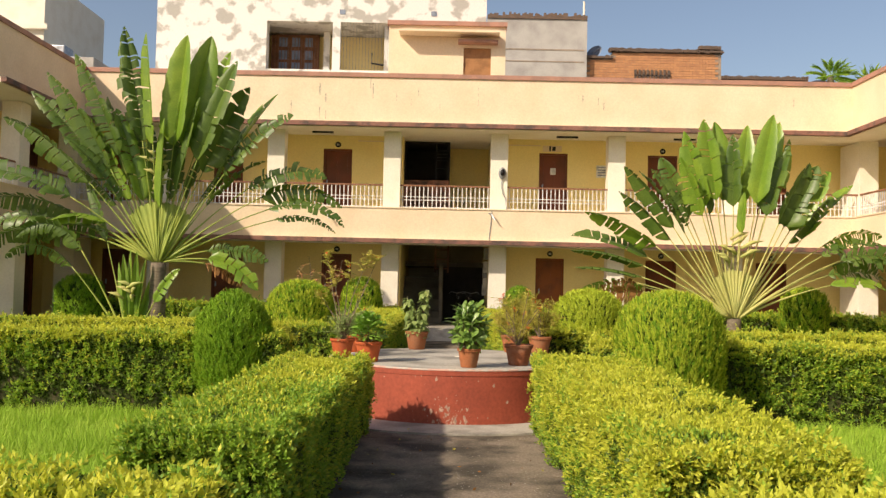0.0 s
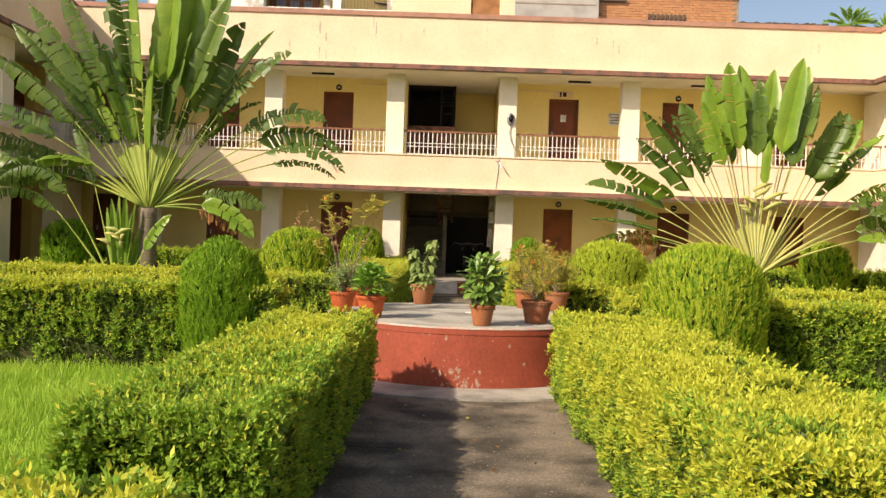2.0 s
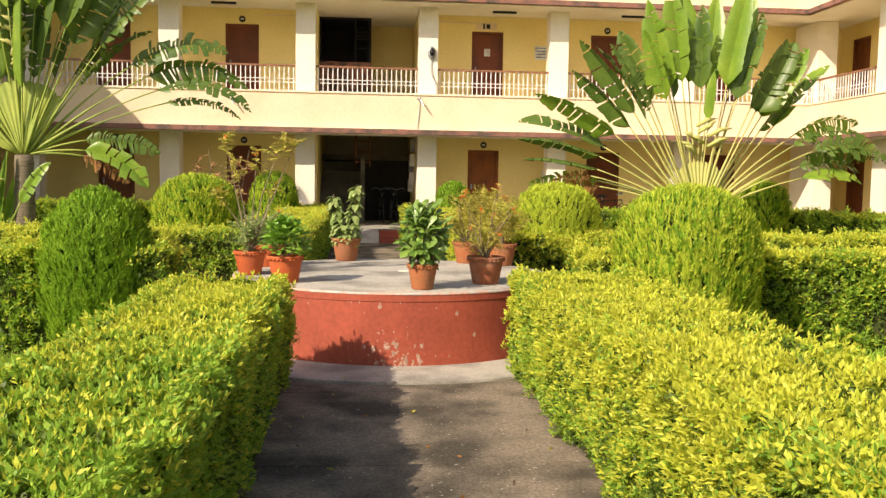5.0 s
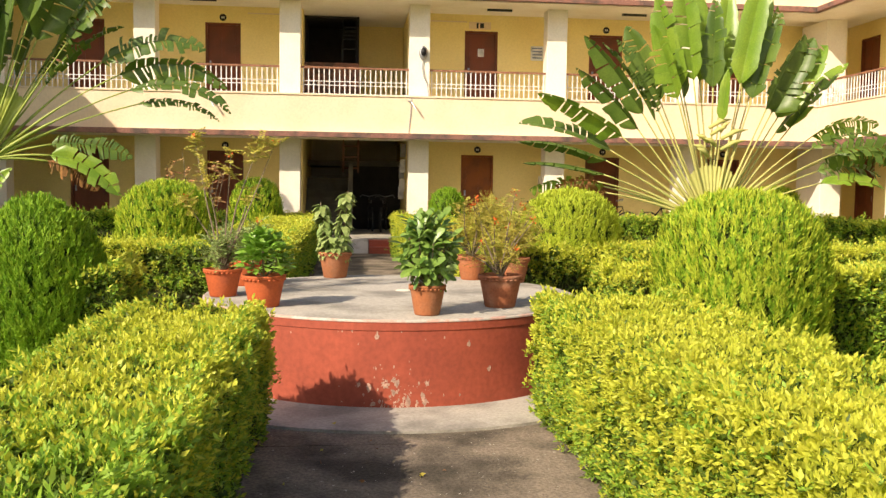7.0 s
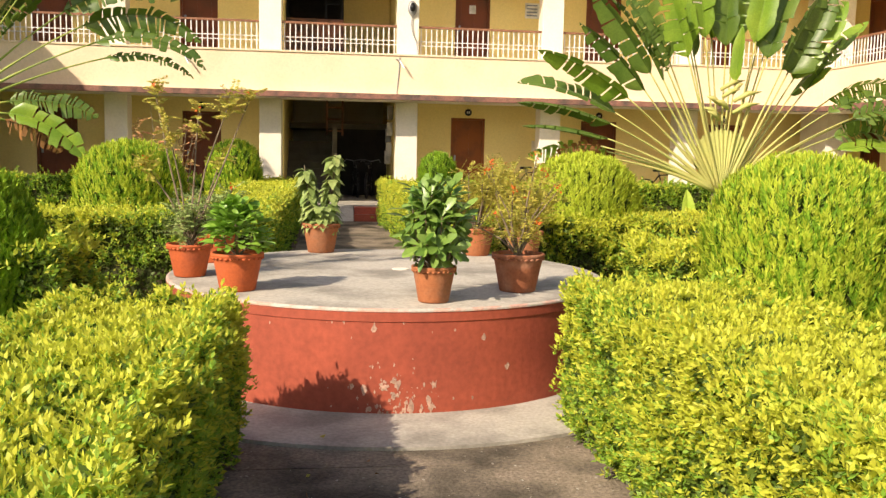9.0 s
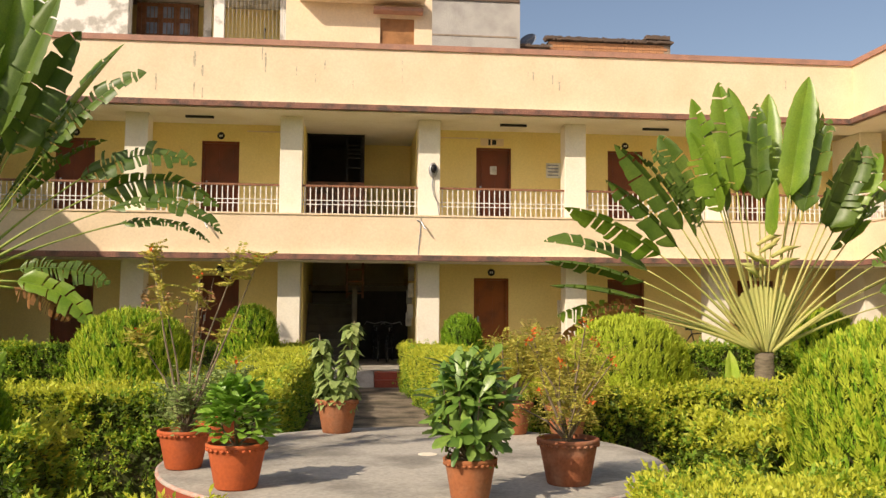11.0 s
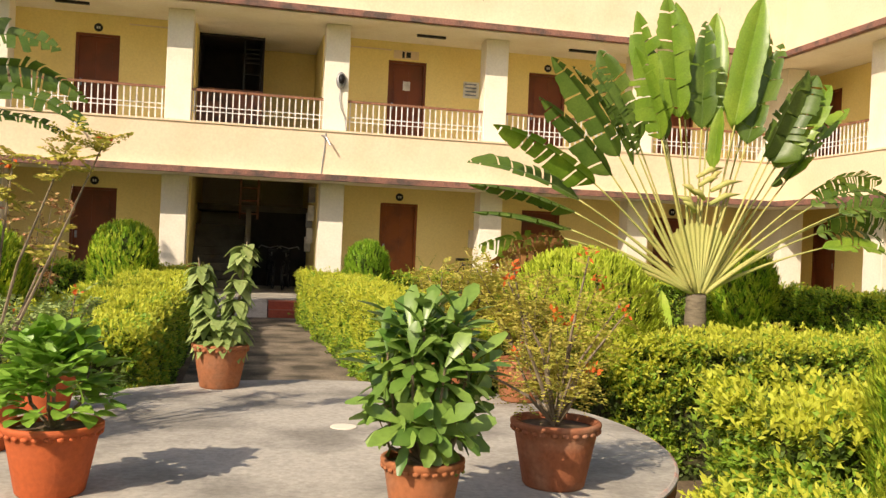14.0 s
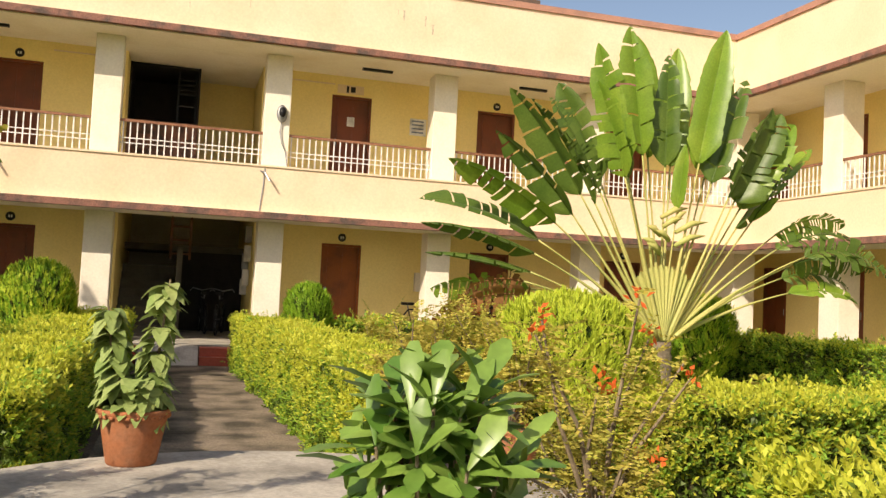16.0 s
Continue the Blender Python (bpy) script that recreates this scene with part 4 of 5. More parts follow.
# ---- grass ----
def grass(x0, x1, y0, y1, n, h, label):
    p = np.stack([x0 + rng.random(n) * (x1 - x0), y0 + rng.random(n) * (y1 - y0), np.full(n, 0.028)], 1)
    d = rng.normal(size=p.shape) * 0.45 + np.array([0.1, 0, 1.0])
    hh = h * (1 + 0.35 * wobble(p, 1.4, 3.0))
    v = leaf_quads(p, d, 1.0, 0.012, 0.1)
    L = np.maximum(hh, 0.02) * rng.uniform(0.6, 1.3, n)
    dd = unit(d)
    side = unit(np.cross(dd, rng.normal(size=p.shape))) * 0.0045
    v = np.stack([p - side, p + side, p + dd * L[:, None] + side * 0.2, p + dd * L[:, None] - side * 0.2], 1)
    ob = quads("grass", v, GRASS, None, label)
    return tagged(ob, category="grass", kind="stuff")


grass(-7.5, -1.55, 3.6, 9.72, 85000, 0.11, "thick bright green lawn grass")
grass(1.9, 7.5, 3.6, 9.72, 80000, 0.12, "thick bright green lawn grass")
grass(2.0, 10.0, 13.4, 21.8, 30000, 0.08, "short green lawn grass by the palm")
grass(-9.0, -1.8, 13.4, 21.8, 22000, 0.08, "short green lawn grass by the palm")


# ---- fan palms ----
def palm_leaf(tree, base, ang, plen, blen, width, droop, torn, material, twist, dy, rnd, stalk=None):
    """A paddle leaf of a fan palm: stalk from base in the fan's plane, then a blade with a midrib."""
    a = radians(ang)
    dirv = Vector((math.sin(a), dy, math.cos(a))).normalized()
    out = Vector((1 if ang >= 0 else -1, 0, 0))
    down = (out * 0.35 + Vector((0, 0, -1))).normalized()
    pts, p, d = [], Vector(base), dirv.copy()
    ns = 10
    for i in range(ns + 1):
        pts.append(p.copy())
        p = p + d * (plen / ns)
        d = (d + down * (0.012 * droop + 0.018 * (abs(ang) > 40))).normalized()
    part("stalk", tube(bmesh.new(), pts, [(0.030 if plen * i / ns < 0.6 else max(0.012, 0.030 - 0.018 * (plen * i / ns - 0.6))) * (0.6 if plen < 1.8 else 1) for i in range(ns + 1)], 6), stalk or STALK, tree, "", True)
    p = pts[-1].copy()
    nb = 26
    mid, dirs = [], []
    for i in range(nb + 1):
        mid.append(p.copy())
        dirs.append(d.copy())
        p = p + d * (blen / nb)
        d = (d + down * 0.085 * droop * (0.3 + i / nb)).normalized()
    bm = bmesh.new()
    tube(bm, mid, [0.016 * (1 - 0.85 * i / nb) for i in range(nb + 1)], 5)
    for s in (-1, 1):
        tear = 0.0
        i = 0
        while i < nb:
            run = nb if not torn else rnd.choice((1, 1, 2, 2, 3) if torn > 1 else (2, 3, 4, 6, 7))
            run = min(run, nb - i)
            lift = rnd.uniform(-0.12, 0.12) * torn
            drop = rnd.uniform(0.1, 0.9) * (0.5 if torn < 2 else 1.0) if torn else 0.12
            shrink = rnd.uniform(0.68, 1.08) if torn else 1.0
            rows = []
            for k in range(run + 1):
                j = i + k
                t = j / nb
                w = width * 0.50 * shrink * min(1.0, (t / 0.12 + 0.10)) ** 0.7 * (1 - max(0, (t - 0.45) / 0.55) ** 2.2) ** 0.8 * rnd.uniform(0.94, 1.05)
                w = max(w, 0.01)
                dd = dirs[j]
                face = Vector((0, -1, 0))
                inpl = dd.cross(face).normalized()
                nrm_ = inpl.cross(dd).normalized()
                tw = radians(twist * (1.0 if abs(ang) < 28 else 2.2))
                lat = (inpl * math.cos(tw) + nrm_ * math.sin(tw)) * s
                up = lat.cross(dd) * s
                gap = 0.0 if (k not in (0, run) or not torn) else (0.012 if k == 0 else -0.012)
                q = mid[j] + dd * gap
                row = []
                for f in (0.0, 0.4, 0.75, 1.0):
                    off = lat * w * f + dd * (w * 0.35 * f + w * lift * f * f) + up * w * (0.95 * f - (0.42 + drop * 0.4) * f * f) + Vector((0, 0, -1)) * w * drop * 0.6 * f * f
                    row.append(bm.verts.new(q + off))
                rows.append(row)
            for r0, r1 in zip(rows, rows[1:]):
                for f in range(3):
                    vs = (r0[f], r0[f + 1], r1[f + 1], r1[f])
                    bm.faces.new(vs if s > 0 else vs[::-1])
            i += run
    return part("leaf", bm, material, tree, "", True)


def fan_palm(x, y, trunk_h, trunk_r, rows, label, seed, sheath=1.0, half=26.0, stalk=None):
    rnd = random.Random(seed)
    t = empty("fan_palm", x, y, 0)
    tagged(t, label, "palm tree")
    prof = []
    n = 14
    for i in range(n + 1):
        prof.append((trunk_r * (1.15 - 0.25 * i / n) * (1 + (0.05 if i % 2 else -0.03)), trunk_h * i / n))
    part("trunk", lathe(bmesh.new(), prof, 20), BARK, t, "ringed grey-brown trunk", True)
    # pale pointed flower bracts in the heart of the fan
    for k in range(int(9 * sheath)):
        sh = bmesh.new()
        a = radians(rnd.uniform(-55, 55))
        z = trunk_h + (1.15 + 0.06 * k) * sheath
        x0_, ln = rnd.uniform(-0.15, 0.15), rnd.uniform(0.3, 0.5)
        dx = math.sin(a) * ln * 1.3
        tube(sh, [(x0_, -0.10, z), (x0_ + dx * 0.5, -0.14, z + ln * 0.28), (x0_ + dx, -0.17, z + ln * 0.35)], [0.03, 0.045, 0.004], 6)
        part("bract", sh, STALK, t, "pale pointed flower bract", True)
    # overlapping leaf bases: a solid ribbed wedge
    fan = bmesh.new()
    na, nr_ = 44, 8
    for face in (-1, 1):
        grid = []
        for i in range(nr_ + 1):
            r = 0.04 + (1.02 * sheath - 0.04) * i / nr_
            row = []
            for j in range(na + 1):
                a = radians(-half + 2 * half * j / na)
                edge_ = 1 - abs(2 * j / na - 1) ** 3
                rr = r * (1 - 0.10 * (1 - edge_) - (0.05 * (j % 4 == 0) if i == nr_ else 0))
                row.append(fan.verts.new((math.sin(a) * rr, face * (0.02 + 0.075 * edge_ * (1 - 0.55 * i / nr_) + 0.012 * math.cos(j * math.pi / 2)), trunk_h - 0.02 + math.cos(a) * rr)))
            grid.append(row)
        for r0, r1 in zip(grid, grid[1:]):
            for j in range(na):
                q = (r0[j], r0[j + 1], r1[j + 1], r1[j])
                fan.faces.new(q if face < 0 else q[::-1])
    if trunk_h > 0.5:
        part("leaf_base", fan, stalk or STALK, t, "yellow-green overlapping leaf bases", True)
    for ang, plen, blen, width, droop, torn, m, twist in rows:
        base = (math.sin(radians(ang)) * 0.12, rnd.uniform(-0.07, 0.07), trunk_h + 0.02)
        palm_leaf(t, base, ang, plen, blen, width, droop, torn, m, twist, rnd.uniform(-0.12, 0.12), rnd, stalk)
    return t


R_ROWS = [
    (-14.5, 2.35, 1.65, 0.46, 0.05, 1, PALM, 30), (-9.0, 2.45, 1.7, 0.46, 0.05, 1, PALM, 20), (-4.5, 2.45, 1.7, 0.48, 0.03, 0, PALM, -20), (-11.5, 2.2, 1.6, 0.46, 0.08, 1, PALMD, -40), (-1.0, 2.3, 1.5, 0.42, 0.03, 1, PALMD, 35),
    (5.5, 2.4, 1.75, 0.42, 0.03, 0, PALM, 20), (9.0, 2.4, 1.85, 0.44, 0.03, 0, PALM, 30), (13.0, 2.4, 1.85, 0.46, 0.03, 0, PALM, 25), (17.5, 2.35, 1.7, 0.46, 0.06, 1, PALM, -35), (15.0, 2.2, 1.5, 0.46, 0.06, 1, PALMD, 50), (2.5, 1.75, 0.85, 0.20, 0.0, 0, PALM, 50),
    (25.5, 2.1, 1.45, 0.58, 0.08, 1, PALMD, 20), (30.0, 2.1, 1.5, 0.54, 0.10, 1, PALM, 15), (22.0, 2.1, 1.4, 0.50, 0.10, 1, PALMD, -30), (39.5, 2.2, 1.65, 0.44, 0.12, 1, PALM, 30), (34.0, 1.9, 1.3, 0.46, 0.2, 1, PALMD, -25),
    (47.0, 2.2, 1.5, 0.50, 0.6, 2, PALMD, 30), (53.0, 2.2, 1.4, 0.48, 0.65, 2, PALMD, -25), (58.0, 2.15, 1.3, 0.48, 0.6, 2, PALMD, 20), (63.0, 2.0, 1.2, 0.40, 0.5, 1, PALM, 25),
    (-22.0, 2.25, 1.4, 0.50, 0.12, 1, PALMD, 25), (-26.0, 2.1, 1.4, 0.46, 0.22, 2, PALMD, -30), (-33.0, 2.2, 1.65, 0.46, 0.20, 1, PALMD, 25), (-29.0, 2.0, 1.6, 0.46, 0.25, 2, PALMD, -35), (-18.5, 2.2, 1.3, 0.44, 0.15, 1, PALM, 45),
    (-37.0, 2.0, 1.5, 0.44, 0.25, 1, PALMD, 30), (-43.0, 2.15, 1.65, 0.44, 0.28, 1, PALM, 25), (-49.0, 2.1, 1.65, 0.42, 0.35, 1, PALMD, -25), (-55.0, 2.1, 1.55, 0.38, 0.30, 1, PALMD, 35),
    (52.0, 2.4, 1.5, 0.46, 0.9, 2, PALMD, 15), (44.0, 2.4, 1.4, 0.44, 0.6, 2, PALM, -15),
    (-61.0, 2.0, 1.4, 0.24, 0.25, 1, PALMD, 40), (-65.0, 1.85, 1.3, 0.44, 0.4, 2, PALM, 15), (-68.0, 1.9, 1.45, 0.40, 0.7, 2, PALMB, 8), (-64.0, 2.1, 0.9, 0.34, 0.8, 2, PALMB, 12),
]
fan_palm(5.95, 18.3, 0.95, 0.15, R_ROWS, "traveller's fan palm with a flat fan of paddle leaves", 4)
L_ROWS = [
    (6.0, 2.6, 2.5, 0.62, 0.04, 0, PALM, 20), (11.0, 2.6, 2.6, 0.62, 0.04, 0, PALM, -20), (16.0, 2.5, 2.5, 0.60, 0.06, 1, PALM, 20), (20.0, 2.4, 2.4, 0.58, 0.08, 1, PALMD, 25),
    (24.0, 2.2, 2.2, 0.58, 0.15, 1, PALMD, -20), (31.0, 2.2, 2.4, 0.52, 0.10, 1, PALM, 30), (33.5, 2.4, 2.1, 0.50, 0.40, 2, PALMD, 15), (28.0, 1.7, 1.8, 0.5, 0.3, 2, PALMD, -35),
    (41.0, 2.5, 1.9, 0.44, 0.70, 2, PALMD, 15), (47.0, 2.6, 2.0, 0.42, 0.95, 2, PALMD, -10), (54.0, 2.6, 1.9, 0.30, 0.95, 2, PALMD, 20), (60.0, 2.6, 1.5, 0.20, 0.75, 2, PALMD, 20), (68.0, 1.0, 1.4, 0.42, 0.5, 2, PALMD, 15), (35.0, 1.6, 1.7, 0.48, 0.4, 2, PALMD, 40),
    (-3.0, 2.6, 2.5, 0.50, 0.05, 1, PALM, 45), (-8.0, 2.7, 2.6, 0.46, 0.08, 2, PALMD, -25), (-12.0, 2.7, 2.6, 0.50, 0.10, 2, PALMD, 30), (1.0, 2.0, 2.2, 0.5, 0.05, 1, PALMD, -45),
    (-20.0, 2.5, 2.5, 0.50, 0.15, 2, PALMD, 20), (-27.0, 2.3, 2.6, 0.52, 0.20, 2, PALMD, 20), (-33.0, 2.3, 2.6, 0.52, 0.25, 2, PALMD, -15), (-40.0, 2.3, 2.5, 0.54, 0.35, 2, PALMD, 15), (-47.0, 2.3, 2.4, 0.56, 0.45, 2, PALMD, -20),
    (-54.0, 2.2, 2.3, 0.56, 0.5, 2, PALMD, 20), (-59.0, 2.0, 2.3, 0.56, 0.6, 2, PALMD, -15), (-64.0, 1.9, 2.2, 0.54, 0.6, 2, PALMD, 20), (-44.0, 1.4, 1.7, 0.6, 1.2, 1, PALM, 35), (-52.0, 1.4, 1.8, 0.6, 1.0, 2, PALMD, 30),
    (-15.0, 1.4, 2.2, 0.50, 0.10, 1, PALM, -40), (-23.0, 1.5, 2.2, 0.50, 0.2, 2, PALM, 35), (-30.0, 1.5, 2.0, 0.50, 0.3, 2, PALMD, -30), (-37.0, 1.6, 2.1, 0.50, 0.4, 2, PALMD, 25), (-9.0, 1.4, 2.0, 0.42, 0.05, 1, PALMD, 40),
    (-5.0, 1.3, 1.9, 0.36, 0.03, 1, PALMD, -50), (2.5, 1.2, 2.0, 0.34, 0.03, 0, PALM, 50), (7.0, 1.4, 1.9, 0.36, 0.05, 1, PALMD, -45), (18.0, 1.5, 1.9, 0.40, 0.15, 1, PALMD, 45), (13.0, 1.6, 2.2, 0.40, 0.06, 1, PALMD, 50), (-18.0, 1.9, 2.1, 0.5, 0.1, 1, PALMD, 40),
    (84.0, 0.9, 1.0, 0.35, 0.9, 2, PALMB, 10), (78.0, 1.0, 1.4, 0.40, 1.0, 1, PALM, 10),
]
fan_palm(-6.2, 18.95, 1.85, 0.17, [(a, p * 0.97, b * 0.95, w * 1.05, *q) for a, p, b, w, *q in L_ROWS], "old tall traveller's fan palm with torn leaves", 9, 1.3, 34.0, STALKG)
# young sucker at the old palm's foot
S_ROWS = [(-11, 0.25, 1.5, 0.17, 0.0, 0, PALM, 30), (-6, 0.3, 1.6, 0.17, 0.0, 0, PALM, -30), (-2, 0.3, 1.7, 0.16, 0.0, 0, PALM, 30), (3, 0.3, 1.65, 0.17, 0, 0, PALM, -25), (8, 0.3, 1.5, 0.17, 0, 0, PALM, 30), (13, 0.25, 1.4, 0.16, 0, 0, PALM, -20),
          (-16, 2.3, 1.4, 0.34, 0.3, 1, PALMD, 20), (-24, 2.2, 1.7, 0.36, 1.5, 2, PALMD, 15), (-33, 2.0, 1.6, 0.40, 1.3, 2, PALMD, 20), (26, 1.0, 0.9, 0.3, 0.3, 1, PALM, 20)]
fan_palm(-6.65, 18.7, 0.1, 0.10, S_ROWS, "young sucker palm at the foot of the old palm", 12, 0.8, stalk=STALKG)
tagged(palm_leaf(young_banana := empty("banana_seedling", -5.6, 19.2, 0), (0, 0, 0), 12, 0.35, 0.6, 0.26, 0.2, 0, PALM, 20, 0.0, random.Random(2)))
tagged(young_banana, "small broad-leaved seedling beside the palm", "plant")
palm_leaf(young_banana, (0, 0, 0), -30, 0.25, 0.5, 0.24, 0.3, 0, PALM, 20, 0.0, random.Random(3))
palm_leaf(young_banana, (0, 0, 0), 42, 0.25, 0.4, 0.2, 0.3, 0, PALM, 20, 0.0, random.Random(4))
shoot = empty("palm_shoot", 5.35, 18.0, 0)
tagged(shoot, "pale green young palm shoot on the lawn", "plant")
palm_leaf(shoot, (0, 0, 0), -4, 0.15, 0.85, 0.22, 0.05, 0, mat("pale_shoot", (0.36, 0.50, 0.06), 0.5, 0.1, 6, 40, 0, (0.46, 0.55, 0.10), translucent=0.3), 10, 0.0, random.Random(6))

# feathery palm crowns far behind the roof
def far_palm(x, y, z, r, n, seed):
    rnd = random.Random(seed)
    t = tagged(empty("distant_palm", x, y, 0), "distant feather palm crown above the roofs", "palm tree")
    part("trunk", tube(bmesh.new(), [(0, 0, 0), (0.1, 0, z * 0.5), (0, 0, z)], [0.25, 0.2, 0.16], 8), BARK, t)
    pts, ds = [], []
    for i in range(n):
        a, e = rnd.uniform(0, math.tau), rnd.uniform(-0.2, 1.3)
        d = Vector((math.cos(a) * math.cos(e), math.sin(a) * math.cos(e), math.sin(e)))
        for k in range(16):
            f = 0.2 + 0.8 * k / 16
            p = Vector((0, 0, z)) + d * r * f + Vector((0, 0, -1)) * r * 0.35 * f * f
            for s in (-1, 1):
                pts.append(p)
                ds.append(d * 0.8 + d.cross(Vector((0, 0, 1))) * s + Vector((0, 0, -0.2)))
    tagged(quads("crown", leaf_quads(np.array([list(v) for v in pts]), np.array([list(v) for v in ds]), r * 0.32, r * 0.05), LEAFG, t), kind="stuff")


far_palm(19.4, 45.0, 12.6, 1.25, 26, 1)
far_palm(21.5, 45.0, 12.0, 1.4, 24, 2)
far_palm(18.2, 46.0, 11.9, 0.9, 18, 3)


# ---- pots on the platform ----
TOPZ = 0.634


def pot(x, y, r, h, material, label, z=TOPZ):
    p = empty("flower_pot", x, y, z)
    tagged(p, label, "plant pot", "terracotta pots")
    b = bmesh.new()
    lathe(b, [(r * 0.66, 0), (r * 0.70, 0.008), (r * 0.90, h * 0.72), (r * 0.945, h * 0.86), (r * 1.0, h * 0.90), (r * 1.03, h * 0.94), (r * 1.03, h * 0.985), (r * 1.0, h), (r * 0.92, h), (r * 0.88, h * 0.93), (r * 0.86, h * 0.88)], 40)
    part("body", b, material, p, "", True)
    # pinched clay frill under the rim
    fr = bmesh.new()
    n = 26
    for i in range(n):
        a = i * math.tau / n
        w = r * 0.105
        t = bmesh.ops.create_icosphere(fr, subdivisions=1, radius=1)["verts"]
        m = Matrix.Translation((math.cos(a) * r * 0.985, math.sin(a) * r * 0.985, h * 0.875)) @ Matrix.Rotation(a, 4, "Z") @ Matrix.Diagonal((w * 0.5, w * 0.95, h * 0.045, 1))
        bmesh.ops.transform(fr, matrix=m, verts=t)
    part("frill", fr, material, p, "", True)
    s = bmesh.new()
    lathe(s, [(r * 0.875, h * 0.86), (r * 0.87, h * 0.90), (r * 0.3, h * 0.91)], 24)
    part("soil", s, SOIL, p, "dark dry soil", True)
    return p


def big_leaves(p, d, up, length, width, shape=(0.0, 0.55, 0.95, 0.85, 0.0), curl=0.25):
    """Blades of 4 segments with a folded midrib; returns quads."""
    n = len(p)
    d = unit(d)
    side = unit(np.cross(d, up))
    nr = np.cross(side, d)
    ln = (length * rng.uniform(0.7, 1.25, n))[:, None]
    wd = (width * rng.uniform(0.8, 1.2, n))[:, None]
    c, e1, e2 = [], [], []
    m = len(shape) - 1
    for i, s in enumerate(shape):
        f = i / m
        q = p + d * ln * f - nr * ln * curl * f * f
        c.append(q)
        e1.append(q + side * wd * 0.5 * max(s, 0.04) + nr * wd * 0.12 * s)
        e2.append(q - side * wd * 0.5 * max(s, 0.04) + nr * wd * 0.12 * s)
    out = []
    for i in range(m):
        out.append(np.stack([c[i], e1[i], e1[i + 1], c[i + 1]], 1))
        out.append(np.stack([e2[i], c[i], c[i + 1], e2[i + 1]], 1))
    # keep the eight quads of a leaf together
    return np.stack(out, 1).reshape(-1, 4, 3)


def welded(name, v, material, parent):
    """Leaves as joined islands, eight quads each."""
    me = bpy.data.meshes.new(name)
    flat = v.reshape(-1, 3)
    me.from_pydata(flat.tolist(), [], np.arange(len(flat)).reshape(-1, 4).tolist())
    b = bmesh.new()
    b.from_mesh(me)
    bmesh.ops.remove_doubles(b, verts=b.verts[:], dist=1e-6)
    b.to_mesh(me)
    b.free()
    me.materials.append(material)
    me.polygons.foreach_set("use_smooth", [True] * len(me.polygons))
    ob = new(name, me)
    ob.parent = parent
    return ob


def plant(name, x, y, z, label, category="potted plant"):
    return tagged(empty(name, x, y, z), label, category)


def rosettes(e, tips, per, length, width, material, droop=0.35):
    P, D, U = [], [], []
    for t in tips:
        ax = Vector((t[0], t[1], (t[2] - 0.18) * 0.6)).normalized() * 0.75 + Vector((0, 0, 0.55))
        ax.normalize()
        a0 = ax.orthogonal().normalized()
        b0 = ax.cross(a0)
        for k in range(per):
            a = k * 2.4 + random.random() * 0.4
            f = k / per
            el = 1.05 - 1.25 * f + random.uniform(-0.15, 0.15)
            d = (a0 * math.cos(a) + b0 * math.sin(a)) * math.cos(el) + ax * math.sin(el)
            P.append(Vector(t) - ax * 0.10 * f)
            D.append(d)
            U.append(ax + Vector((0, 0, 0.05)))
    arr = lambda q: np.array([list(v) for v in q])
    return welded("foliage", big_leaves(arr(P), arr(D), arr(U), length, width, (0.10, 0.38, 0.80, 1.0, 0.35), droop), material, e)


def stems(e, tips, r=0.008, base=(0, 0, 0), material=TWIG):
    for t in tips:
        b, t = Vector(base), Vector(t)
        m = (b + t) / 2 + Vector((t.x * 0.25, t.y * 0.25, -0.02))
        part("stem", tube(bmesh.new(), [b, m, t], [r, r * 0.8, r * 0.5], 5), material, e)


random.seed(21)
# the large broad-leaved plant
PH = 0.205
pot(0.30, 9.66, 0.125, PH, TERRA, "terracotta pot with a frilled rim, holding a broad-leaved plant")
e = plant("broad_leaf_plant", 0.30, 9.66, TOPZ + PH * 0.9, "lush plant with rosettes of long glossy green leaves")
tips = [(0.01, 0.03, 0.47), (0.08, -0.05, 0.45), (-0.08, 0.03, 0.43), (0.02, 0.09, 0.44), (-0.03, -0.08, 0.42)]
for k in range(9):
    a = k * math.tau / 9
    tips.append((0.14 * math.cos(a), 0.14 * math.sin(a), 0.31 + 0.05 * random.uniform(-1, 1)))
for k in range(10):
    a = k * math.tau / 10 + 0.3
    tips.append((0.14 * math.cos(a), 0.14 * math.sin(a), 0.17 + 0.05 * random.uniform(-1, 1)))
for k in range(5):
    a = k * math.tau / 5
    tips.append((0.08 * math.cos(a), 0.08 * math.sin(a), 0.40))
rosettes(e, tips, 13, 0.125, 0.046, BROAD, 0.22)
stems(e, tips, 0.007)

# far pot: two leafy spires
pot(-0.36, 12.13, 0.155, 0.245, TERRA, "terracotta pot with a frilled rim, holding leafy spires")
e = plant("spire_plant", -0.36, 12.13, TOPZ + 0.22, "plant with two upright leafy spires of dull green leaves")
P, D, U = [], [], []
for sx, sh in ((-0.11, 0.46), (0.09, 0.58)):
    for k in range(130):
        f = random.random()
        z = f * sh
        a = random.random() * math.tau
        rr = 0.055 * (1 - 0.5 * f) + (0.05 if f < 0.25 else 0)
        xx = sx * (0.5 + 0.7 * f)
        P.append((xx + rr * 0.4 * math.cos(a), rr * 0.4 * math.sin(a), z))
        D.append((math.cos(a), math.sin(a), random.uniform(-0.5, 0.5)))
        U.append((0, 0, 1))
